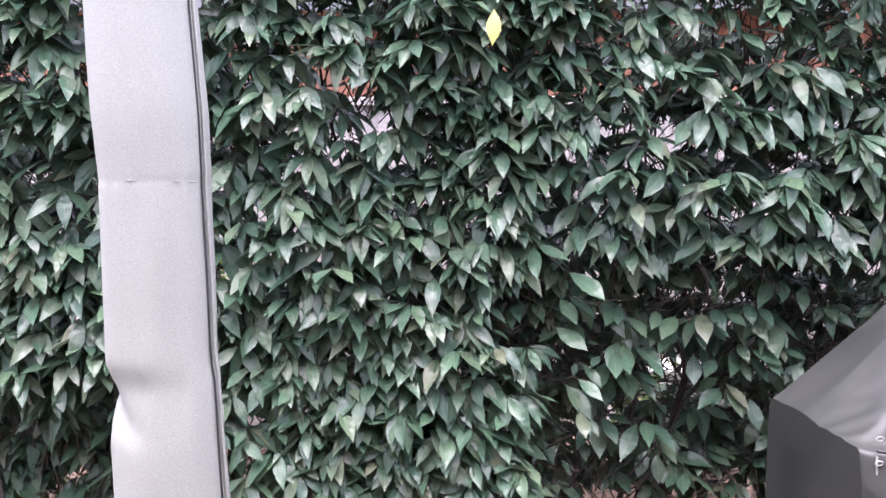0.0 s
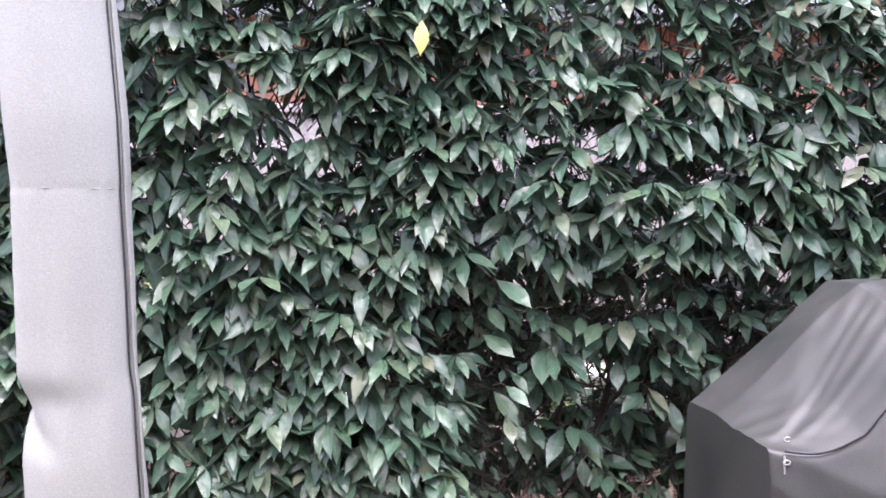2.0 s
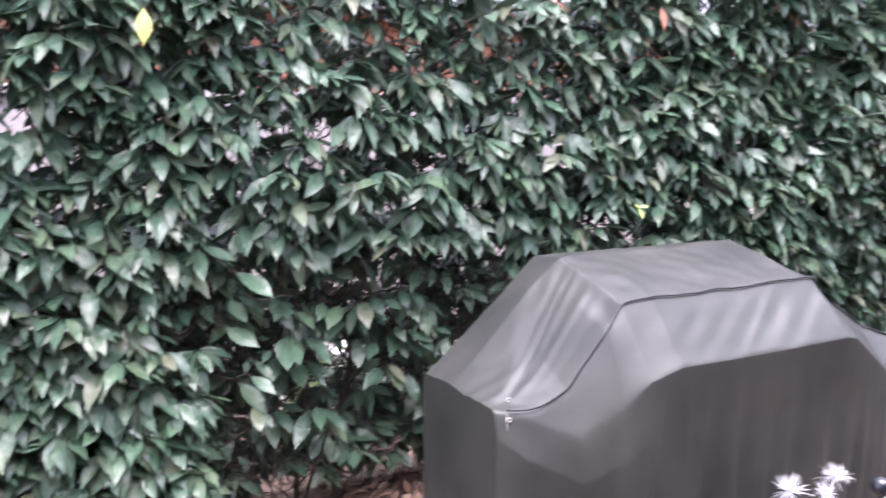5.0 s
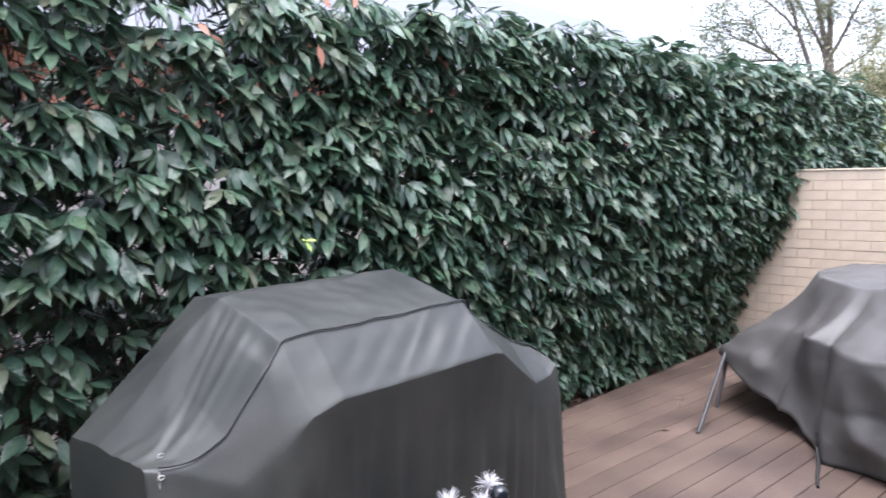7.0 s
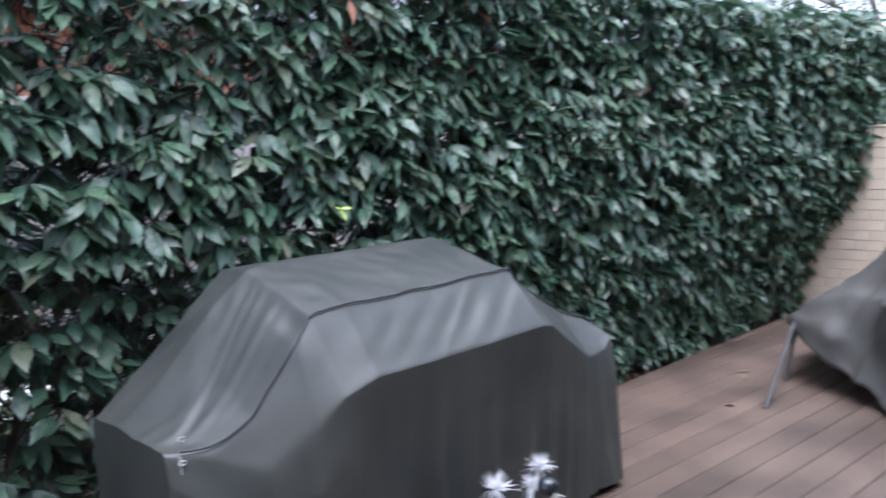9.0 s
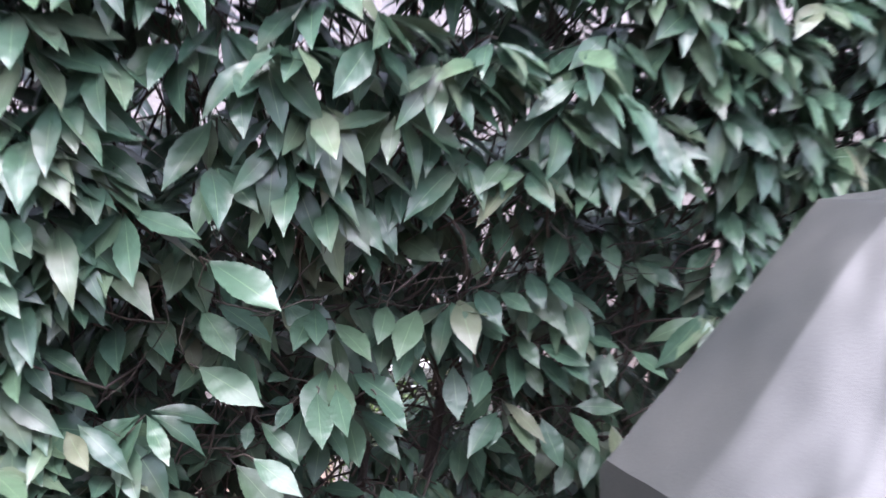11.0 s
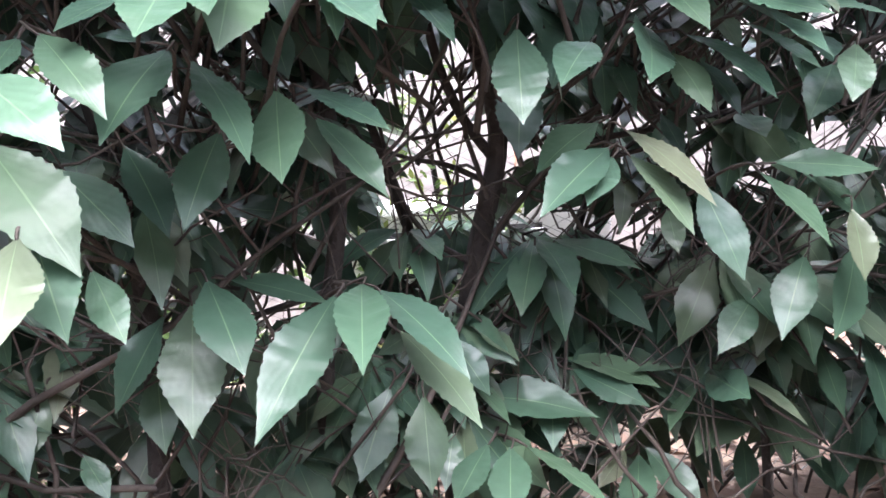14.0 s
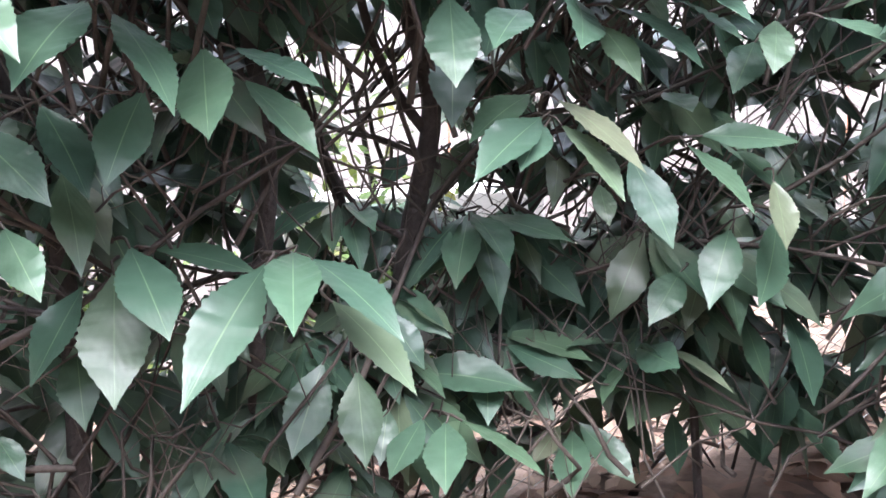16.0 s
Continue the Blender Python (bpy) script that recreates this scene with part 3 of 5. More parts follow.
for pts, r0, r1 in ((((1.050, 3.20, -0.130), (1.060, 3.19, 0.200), (1.091, 3.17, 0.418), (1.131, 3.17, 0.583), (1.118, 3.17, 0.684), (1.103, 3.17, 0.781), (1.130, 3.17, 1.300), (1.080, 3.10, 2.200)), 0.019, 0.008),
                    (((1.13, 3.17, 0.56), (1.07, 3.17, 0.65), (1.03, 3.17, 0.8), (0.96, 3.2, 1.3), (0.93, 3.15, 1.9)), 0.008, 0.004),
                    (((0.86, 3.2, -0.13), (0.87, 3.14, 0.3), (0.9, 3.1, 0.55), (0.87, 3.12, 0.8), (0.8, 3.15, 1.4), (0.82, 3.1, 2.1)), 0.014, 0.006),
                    (((1.55, 3.34, -0.13), (1.52, 3.32, 0.3), (1.56, 3.3, 0.6), (1.54, 3.28, 0.9), (1.5, 3.2, 1.9)), 0.012, 0.006),
                    (((0.62, 3.12, -0.13), (0.66, 3.1, 0.4), (0.6, 3.1, 0.85), (0.68, 3.08, 1.15), (0.62, 3.1, 2.0)), 0.015, 0.007),
                    (((1.12, 3.17, 0.46), (1.23, 3.16, 0.57), (1.38, 3.15, 0.6), (1.54, 3.12, 0.63)), 0.006, 0.003),
                    (((1.14, 3.17, 0.52), (1.06, 3.16, 0.56), (1.0, 3.16, 0.575), (0.94, 3.15, 0.6)), 0.005, 0.002),
                    (((1.09, 3.17, 0.42), (1.02, 3.16, 0.47), (0.98, 3.16, 0.55), (0.95, 3.15, 0.7)), 0.005, 0.002),
                    (((1.08, 3.17, 0.36), (1.15, 3.15, 0.4), (1.23, 3.14, 0.42), (1.33, 3.14, 0.45)), 0.005, 0.0025),
                    (((0.9, 3.1, 0.42), (0.8, 3.08, 0.4), (0.7, 3.06, 0.38), (0.6, 3.05, 0.4)), 0.005, 0.0025)):
    v, f = tube(smooth_line(pts, 30), np.linspace(r0, r1, 30), 9)
    under(link_mesh("stem", v, f, M_BARK), hedge)

xs = np.arange(-2.5, 10.3, 0.42) + r.uniform(-0.12, 0.12, len(np.arange(-2.5, 10.3, 0.42)))
for x in xs:
    y = (3.24 if 0.4 < x < 1.75 else 3.02) + r.normal(0, 0.06)
    pts = [(x, y, -0.13)]
    for zz in (0.35, 0.8, 1.3, 1.8, 2.25):
        pts.append((pts[-1][0] + r.normal(0, 0.06), y + r.normal(0, 0.05), zz))
    v, f = tube(smooth_line(pts, 20), np.linspace(0.013, 0.005, 20) * r.uniform(0.7, 1.2) * (0.6 if 0.4 < x < 1.7 else 1.0), 8)
    under(link_mesh("stem", v, f, M_BARK), hedge)
n = 2500
x = np.concatenate([r.uniform(-2.6, 2.6, 1100), r.uniform(2.6, 10.4, 400), r.uniform(-2.6, 2.6, 500), r.uniform(0.3, 1.8, 500)])
p0 = np.stack([x, r.uniform(2.9, 3.12, n), r.uniform(0, 2.0, n)], 1)
d = np.stack([r.normal(0, 0.55, n), r.normal(-0.15, 0.35, n), r.uniform(0.15, 1.0, n)], 1) * r.uniform(0.25, 0.6, n)[:, None]
d[:, 2] = np.minimum(d[:, 2], TOP - 0.05 - p0[:, 2])
t = np.linspace(0, 1, 6)[None, :, None]
path = p0[:, None] + d[:, None] * t + np.cumsum(r.normal(0, 0.02, (n, 6, 3)), axis=1)
lim = face_y(path[..., 0], path[..., 2]) + 0.08 + 0.22 * ((path[..., 0] > 0.4) & (path[..., 0] < 1.75) & (path[..., 2] < 0.9))
path[..., 1] = np.maximum(path[..., 1], lim)
v, f = tubes(path, np.linspace(1, 0.35, 6)[None] * r.uniform(0.001, 0.0045, (n, 1)) * r.uniform(0.6, 1.4, (n, 1)) * np.where(np.arange(n) < 2000, 1.0, 0.5)[:, None], 5)
tagged(under(link_mesh("branch", v, f, M_TWIG), hedge), kind="stuff")

# ---- behind the hedge ----
wire = empty("wire_fence", (0.5, 3.42, -0.12), "low galvanised chain-link fence behind the hedge", "wire fence")
n = 110
k = 34
xx = np.linspace(-2.8, 3.2, n)
zig = (np.arange(k) % 2) * (xx[1] - xx[0])
for s_, dy in ((1, 0.0), (-1, 0.004)):
    path = np.stack([xx[:, None] + s_ * zig[None], np.full((n, k), 3.42 + dy), np.broadcast_to(np.linspace(-0.11, 0.8, k), (n, k))], -1)
    v, f = tubes(path, np.full((n, k), 0.0015), 3)
    tagged(under(link_mesh("mesh_wire", v, f, M_WIRE, smooth=False), wire), kind="stuff")
for x in (-2.8, 0.2, 3.2):
    v, f = tube([(x, 3.45, -0.13), (x, 3.45, 0.4), (x, 3.45, 0.85)], 0.02, 8)
    under(link_mesh("post", v, f, M_WIRE), wire)

sheet = empty("boundary_fence", (3, 4.5, -0.12), "pale metal sheet fence behind the hedge", "fence", kind="structure")
for i in range(-3, 8):
    x0 = i * 1.6
    pts, fc = [], []
    m = 33
    for j in range(m):
        off = 0.018 if (j // 2) % 2 else 0.0
        for z in (-0.12, 1.86):
            pts.append((x0 + 1.59 * j / (m - 1), 4.5 + off, z))
    fc = [(2 * j, 2 * j + 2, 2 * j + 3, 2 * j + 1) for j in range(m - 1)]
    ob = under(link_mesh("panel", pts, fc, M_FENCE, smooth=False), sheet)
    sol = ob.modifiers.new("thick", "SOLIDIFY")
    sol.thickness = 0.004
    under(part("rail", box(x0, 4.48, 1.84, x0 + 1.59, 4.54, 1.89, 0.006), M_FENCE, None), sheet)

house = empty("neighbour_house", (4, 6.5, -0.12), "terracotta brick house with a grey sheet roof behind the fence", "house")
under(part("wall", box(-7, 7.1, -0.12, 18.5, 7.3, 3.0), M_TERRA, None), house)
bm = bmesh.new()
for zz, yy in ((2.85, 6.6), (5.42, 10.7)):
    for x in (-8, 19):
        for o in (0, 0.05):
            bm.verts.new((x, yy, zz + o))
bm.verts.ensure_lookup_table()
w = bm.verts
for q4 in ((0, 2, 6, 4), (1, 5, 7, 3), (0, 1, 3, 2), (4, 6, 7, 5), (0, 4, 5, 1), (2, 3, 7, 6)):
    bm.faces.new([w[i] for i in q4])
roof = under(part("roof", bm, M_ROOF, None), house)
sub(part("gutter", box(-8, 6.5, 2.79, 19, 6.6, 2.91, 0.01), M_ROOF, None), roof)

unit = empty("air_conditioner", (1.29, 3.94, -0.12), "pale air-conditioner unit with a slatted grille behind the hedge", "air conditioner")
under(part("case", box(0.98, 3.8, -0.06, 1.6, 4.08, 0.44, 0.012), M_WHITE, None), unit)
for x in (1.04, 1.48):
    under(part("foot", box(x, 3.82, -0.12, x + 0.06, 4.06, -0.06), M_STEEL, None), unit)
grille = under(part("grille", box(1.06, 3.79, 0.02, 1.42, 3.797, 0.39), M_STEEL, None), unit)
for i in range(16):
    z = 0.027 + i * 0.0228
    sub(part("slat", box(1.06, 3.775, z, 1.42, 3.789, z + 0.009), M_WHITE, None), grille)


def clump(name, at, size, count, mat, leaf, label, seed, stems=6):
    """A loose bush: stems and a cloud of small leaves with an uneven outline."""
    r = np.random.RandomState(seed)
    thing = empty(name, at, label, "bush")
    at = np.array(at)
    size = np.array(size)
    lob = r.normal(0, 0.33, (14, 3)) * size + at + [0, 0, size[2] * 0.9]
    c = lob[r.randint(0, 14, count)] + r.normal(0, 0.2, (count, 3)) * size
    c[:, 2] = np.abs(c[:, 2] - at[2]) + at[2] + 0.02
    d = r.normal(0, 1, (count, 3)) + [0, 0, -0.2]
    nn = r.normal(0, 0.6, (count, 3)) + [0, -0.4, 0.8]
    L = r.uniform(0.7, 1.3, count) * leaf
    v, f, uv = leaves(c, d, nn, L, L * 0.45, r.uniform(0, 0.3, count), r.uniform(0, 0.3, count), stations=4)
    tagged(under(link_mesh("foliage", v, f, mat, uvs=uv), thing), kind="stuff")
    for i in range(stems):
        p = lob[i % 14]
        v, f = tube(smooth_line([at + [r.normal(0, 0.05), r.normal(0, 0.05), -0.01], (at + p) / 2 + r.normal(0, 0.05, 3), p], 10), np.linspace(0.02, 0.006, 10) * max(size[2], 0.5), 5)
        under(link_mesh("stem", v, f, M_BARK), thing)
    return thing


clump("yellow_green_bush", (-1.25, 4.0, -0.12), (0.5, 0.35, 0.85), 2600, M_BUSH, 0.06, "yellow-green bush behind the hedge and wire fence", 31)
clump("small_leaved_bush", (0.35, 3.75, -0.12), (0.42, 0.16, 0.42), 1500, M_BUSH, 0.04, "small-leaved green bush behind the hedge", 32)
clump("small_leaved_bush", (1.12, 3.75, -0.12), (0.34, 0.15, 0.62), 700, M_BUSH, 0.036, "small-leaved green bush behind the hedge", 36)
clump("creeping_plant", (-2.0, 3.3, -0.12), (0.7, 0.25, 0.2), 1400, M_BUSH, 0.05, "low creeping green plant at the hedge foot", 33)

r = np.random.RandomState(9)
n = 5200
c = np.stack([r.uniform(-3, 5.5, n), 2.68 + np.abs(r.normal(0, 0.7, n)), r.uniform(-0.115, -0.085, n)], 1)
d = np.stack([r.normal(0, 1, n), r.normal(0, 1, n), r.normal(0, 0.15, n)], 1)
nn = np.stack([r.normal(0, 0.35, n), r.normal(0, 0.35, n), np.ones(n)], 1)
L = r.uniform(0.05, 0.1, n)
v, f, uv = leaves(c, d, nn, L, L * 0.42, r.uniform(-0.2, 0.3, n), r.uniform(0, 0.5, n), stations=4)
tagged(link_mesh("leaf_litter", v, f, M_DRY, uvs=uv), "dry brown fallen leaves under the hedge", "leaf litter", kind="stuff")

# ---- trees beyond the end wall ----


def tree(name, at, height, spread, count, mat, leaf, seed, label, trunk_r=0.16, first=0.35, lean=(0, 0), clumpiness=0.3, levels=3):
    r = np.random.RandomState(seed)
    thing = empty(name, at, label, "tree")
    at = np.array(at, float)
    ends, limbs = [], []

    def grow(p, d, length, rad, level):
        k = 8
        pts = [p]
        for _ in range(k - 1):
            d = d + r.normal(0, 0.03 if level == levels else 0.1, 3) + np.array([0, 0, 0.03])
            d = d / np.linalg.norm(d)
            pts.append(pts[-1] + d * length / (k - 1))
        limbs.append((np.array(pts), np.linspace(rad, rad * 0.55, k)))
        if level == 0:
            ends.extend(pts[3:])
            return
        for i in range(r.randint(3, 5)):
            j = r.randint(4, k) if i else k - 1
            dd = d + r.normal(0, 0.55, 3) * spread
            dd[2] = abs(dd[2]) * 0.8 + 0.15
            grow(pts[j], dd / np.linalg.norm(dd), length * r.uniform(0.5, 0.72), rad * 0.5, level - 1)

    grow(at + [0, 0, -0.02], np.array([lean[0], lean[1], 1.0]), height * first, trunk_r, levels)
    for i, (p, rad) in enumerate(limbs):
        if i == 0:
            v, f = tube(smooth_line(p, 16), np.interp(np.linspace(0, 1, 16), np.linspace(0, 1, len(rad)), rad), 10)
            under(link_mesh("trunk", v, f, M_GUMBARK), thing)
    v, f = tubes(np.array([p for p, _ in limbs[1:]]), np.array([q_ for _, q_ in limbs[1:]]), 5)
    tagged(under(link_mesh("limb", v, f, M_GUMBARK), thing), kind="stuff")
    ends = np.array(ends)
    sprays = ends[r.randint(0, len(ends), count // 28)] + r.normal(0, clumpiness, (count // 28, 3))
    c = sprays[r.randint(0, len(sprays), count)] + r.normal(0, 0.085, (count, 3)) * [1, 1, 1.2]
    d = r.normal(0, 0.8, (count, 3)) + [0, 0, -0.7]
    nn = r.normal(0, 0.8, (count, 3)) + [0, 0, 0.4]
    L = r.uniform(0.7, 1.3, count) * leaf
    v, f, uv = leaves(c, d, nn, L, L * 0.32, r.uniform(0, 0.3, count), r.uniform(0, 0.3, count), stations=4)
    tagged(under(link_mesh("crown", v, f, mat, uvs=uv), thing), kind="stuff")
    return thing




def limbed_tree(name, at, limbs, count, mat, leaf, seed, label):
    """A sparse tree: named limbs that fork into twigs, with leaf sprays at the twig ends."""
    r = np.random.RandomState(seed)
    thing = empty(name, at, label, "tree")
    tips = []
    for i, (r0, r1, pts) in enumerate(limbs):
        line = smooth_line(pts, 18)
        v, f = tube(line + np.cumsum(r.normal(0, 0.006, (18, 3)), axis=0), np.linspace(r0, r1, 18), 8)
        under(link_mesh("limb" if i else "trunk", v, f, M_GUMBARK), thing)
        if not i:
            continue
        twigs = []
        for k in range(16):
            p = line[r.randint(5, 18)]
            d = r.normal(0, 0.6, 3) + (line[-1] - line[0]) / np.linalg.norm(line[-1] - line[0]) * 0.7
            end = p + d / np.linalg.norm(d) * r.uniform(0.35, 0.95)
            mid = (p + end) / 2 + r.normal(0, 0.06, 3)
            twigs.append(smooth_line([p, mid, end], 7))
            tips += [end, mid * 0.4 + end * 0.6]
        v, f = tubes(np.array(twigs), np.linspace(0.012, 0.004, 7)[None] * np.ones((16, 1)), 4)
        tagged(under(link_mesh("twig", v, f, M_GUMBARK), thing), kind="stuff")
    tips = np.array(tips)
    heart = tips[r.randint(0, len(tips), count // 26)] + r.normal(0, 0.13, (count // 26, 3))
    c = heart[r.randint(0, len(heart), count)] + r.normal(0, 0.075, (count, 3))
    d = r.normal(0, 0.7, (count, 3)) + [0, 0, -0.8]
    L = r.uniform(0.7, 1.3, count) * leaf
    v, f, uv = leaves(c, d, r.normal(0, 0.8, (count, 3)) + [0, 0, 0.3], L, L * 0.3, r.uniform(0, 0.3, count), r.uniform(0, 0.3, count), stations=4)
    tagged(under(link_mesh("crown", v, f, mat, uvs=uv), thing), kind="stuff")


limbed_tree("gum_tree", (17.6, 5.0, -0.12), [
    (0.15, 0.1, ((17.6, 5.0, -0.14), (17.6, 5.02, 1.8), (17.6, 5.0, 3.2), (17.6, 5.01, 3.95))),
    (0.08, 0.03, ((17.6, 5.01, 3.9), (17.6, 5.14, 4.4), (17.6, 5.27, 5.03), (17.6, 5.5, 6.4))),
    (0.08, 0.03, ((17.6, 5.01, 3.9), (17.55, 4.98, 4.5), (17.5, 5.01, 5.0), (17.4, 4.85, 6.4))),
    (0.05, 0.02, ((17.6, 5.01, 3.7), (17.7, 5.2, 4.2), (17.8, 5.55, 4.8), (17.9, 5.9, 5.4))),
    (0.045, 0.015, ((17.6, 5.0, 3.9), (17.5, 4.75, 4.25), (17.4, 4.5, 4.7), (17.3, 4.2, 5.1))),
    (0.035, 0.015, ((17.6, 5.0, 3.5), (17.7, 4.7, 3.7), (17.8, 4.4, 3.9), (17.8, 4.1, 4.2)))],
    9000, M_GUM, 0.06, 52, "tall sparse gum tree with bare forked limbs")
limbed_tree("gum_tree", (17.3, 5.2, -0.12), [
    (0.09, 0.06, ((17.3, 5.15, -0.14), (17.35, 5.2, 1.8), (17.4, 5.2, 2.9), (17.45, 5.28, 3.45))),
    (0.06, 0.02, ((17.45, 5.27, 3.4), (17.45, 5.47, 4.1), (17.4, 5.64, 4.76), (17.4, 5.85, 5.6))),
    (0.045, 0.015, ((17.4, 5.28, 3.3), (17.3, 5.8, 3.85), (17.2, 6.15, 4.2), (17.1, 6.5, 4.8))),
    (0.03, 0.01, ((17.2, 6.0, 4.05), (17.1, 6.4, 4.3), (17.0, 6.75, 4.5), (16.9, 7.0, 4.85))),
    (0.03, 0.01, ((17.45, 5.6, 4.5), (17.4, 5.95, 4.9), (17.4, 6.25, 5.2), (17.3, 6.6, 5.5))),
    (0.025, 0.008, ((17.3, 5.9, 3.9), (17.2, 6.5, 3.95), (17.1, 7.0, 4.05), (17.0, 7.5, 4.2)))],
    12000, M_GUM, 0.06, 57, "slender leaning gum tree with sparse leaves")
tree("garden_tree", (15.4, 3.1, -0.12), 8.3, 1.5, 34000, M_GARDEN, 0.075, 42, "leafy olive-green garden tree beyond the wall", 0.1, 0.2, (0.0, 0.03), 0.42)
tree("garden_tree", (16.0, 1.7, -0.12), 9.0, 1.5, 34000, M_GARDEN, 0.075, 43, "leafy olive-green garden tree beyond the wall", 0.1, 0.2, (0, 0), 0.42)
clump("garden_bush", (11.9, 2.1, -0.12), (1.0, 0.8, 1.36), 9000, M_BUSH, 0.09, "bright green leafy bush behind the end wall", 44)
clump("garden_bush", (12.0, 0.7, -0.12), (1.1, 1.1, 1.36), 9000, M_BUSH, 0.09, "bright green leafy bush behind the end wall", 45)

# ---- closed umbrella ----
umb = empty("closed_umbrella", (-0.65, 1.9, 0), "closed garden umbrella in a pale grey zipped canvas cover", "umbrella")
UMB_KEYS = [(0.30, 0.10, -0.650), (0.42, 0.138, -0.635), (0.58, 0.143, -0.632), (0.78, 0.14, -0.637), (0.93, 0.128, -0.630), (0.99, 0.136, -0.645), (1.2, 0.134, -0.645), (1.42, 0.131, -0.648), (1.437, 0.1300, -0.647), (1.455, 0.131, -0.647), (1.6, 0.135, -0.653), (1.91, 0.13, -0.665), (2.2, 0.115, -0.670), (2.5, 0.085, -0.675), (2.66, 0.04, -0.675)]
kz = np.array(UMB_KEYS)
zs = np.concatenate([np.linspace(0.3, 1.40, 60), np.linspace(1.41, 1.47, 13), np.linspace(1.48, 2.66, 50)])
rad, cx = np.interp(zs, kz[:, 0], kz[:, 1]), np.interp(zs, kz[:, 0], kz[:, 2])
SEG = 72
th = np.arange(SEG) * 2 * np.pi / SEG
vv = []
for i, z in enumerate(zs):
    for a_ in th:
        crease = 0.006 * noise.noise(Vector((math.cos(a_) * 2.2, math.sin(a_) * 2.2, z * 1.6))) + 0.0025 * noise.noise(Vector((math.cos(a_) * 6, math.sin(a_) * 6, z * 4)))
        tuck = -0.02 * math.exp(-((z - 0.945 + 0.1 * (a_ - math.pi)) / 0.035) ** 2 - ((a_ - 3.6) / 0.7) ** 2)
        near = math.exp(-abs(z - 1.437) / 0.05)
        pucker = 0.0025 * near * math.sin(a_ * 26 + 2 * math.sin(a_ * 5))
        rr = rad[i] + crease + tuck + pucker
        flat = 1 - 0.1 * math.sin(a_) ** 2
        vv.append((cx[i] + rr * math.cos(a_), 1.9 + rr * flat * math.sin(a_), z))
ff = [(i * SEG + j, i * SEG + (j + 1) % SEG, (i + 1) * SEG + (j + 1) % SEG, (i + 1) * SEG + j) for i in range(len(zs) - 1) for j in range(SEG)]
cover = under(link_mesh("cover", vv, ff, M_UMB), umb)
line = [(cx[i] + (rad[i] + 0.003) * math.cos(-0.28), 1.9 + (rad[i] + 0.003) * math.sin(-0.28), zs[i]) for i in range(2, len(zs) - 6, 2)]
v, f = tube(line, 0.0024, 6)
sub(link_mesh("zip", v, f, M_CORD, label="dark zip"), cover)
line = [(cx[i] + (rad[i] + 0.006) * math.cos(-0.16), 1.9 + (rad[i] + 0.004) * math.sin(-0.16), zs[i]) for i in range(2, len(zs) - 6, 2)]
v, f = tube(line, 0.0042, 6)
sub(link_mesh("zip_flap", v, f, M_UMB), cover)
line = [(-0.647 + 0.129 * math.cos(a_), 1.9 + 0.129 * (1 - 0.1 * math.sin(a_) ** 2) * math.sin(a_), 1.437 + 0.002 * math.sin(3 * a_)) for a_ in np.linspace(0, 6.283, 60)]
v, f = tube(line, 0.0012, 5)
sub(link_mesh("hem_seam", v, f, M_UMB), cover)
v, f = tube([(-0.650, 1.9, 0.02), (-0.650, 1.9, 1.0), (-0.665, 1.9, 2.6)], 0.022, 12)
under(link_mesh("pole", v, f, M_STEEL), umb)
bm = bmesh.new()
bmesh.ops.create_cone(bm, cap_ends=True, segments=40, radius1=0.28, radius2=0.24, depth=0.07, matrix=Matrix.Translation((-0.650, 1.9, 0.035)))
under(part("base_plate", bm, M_STEEL, None), umb)

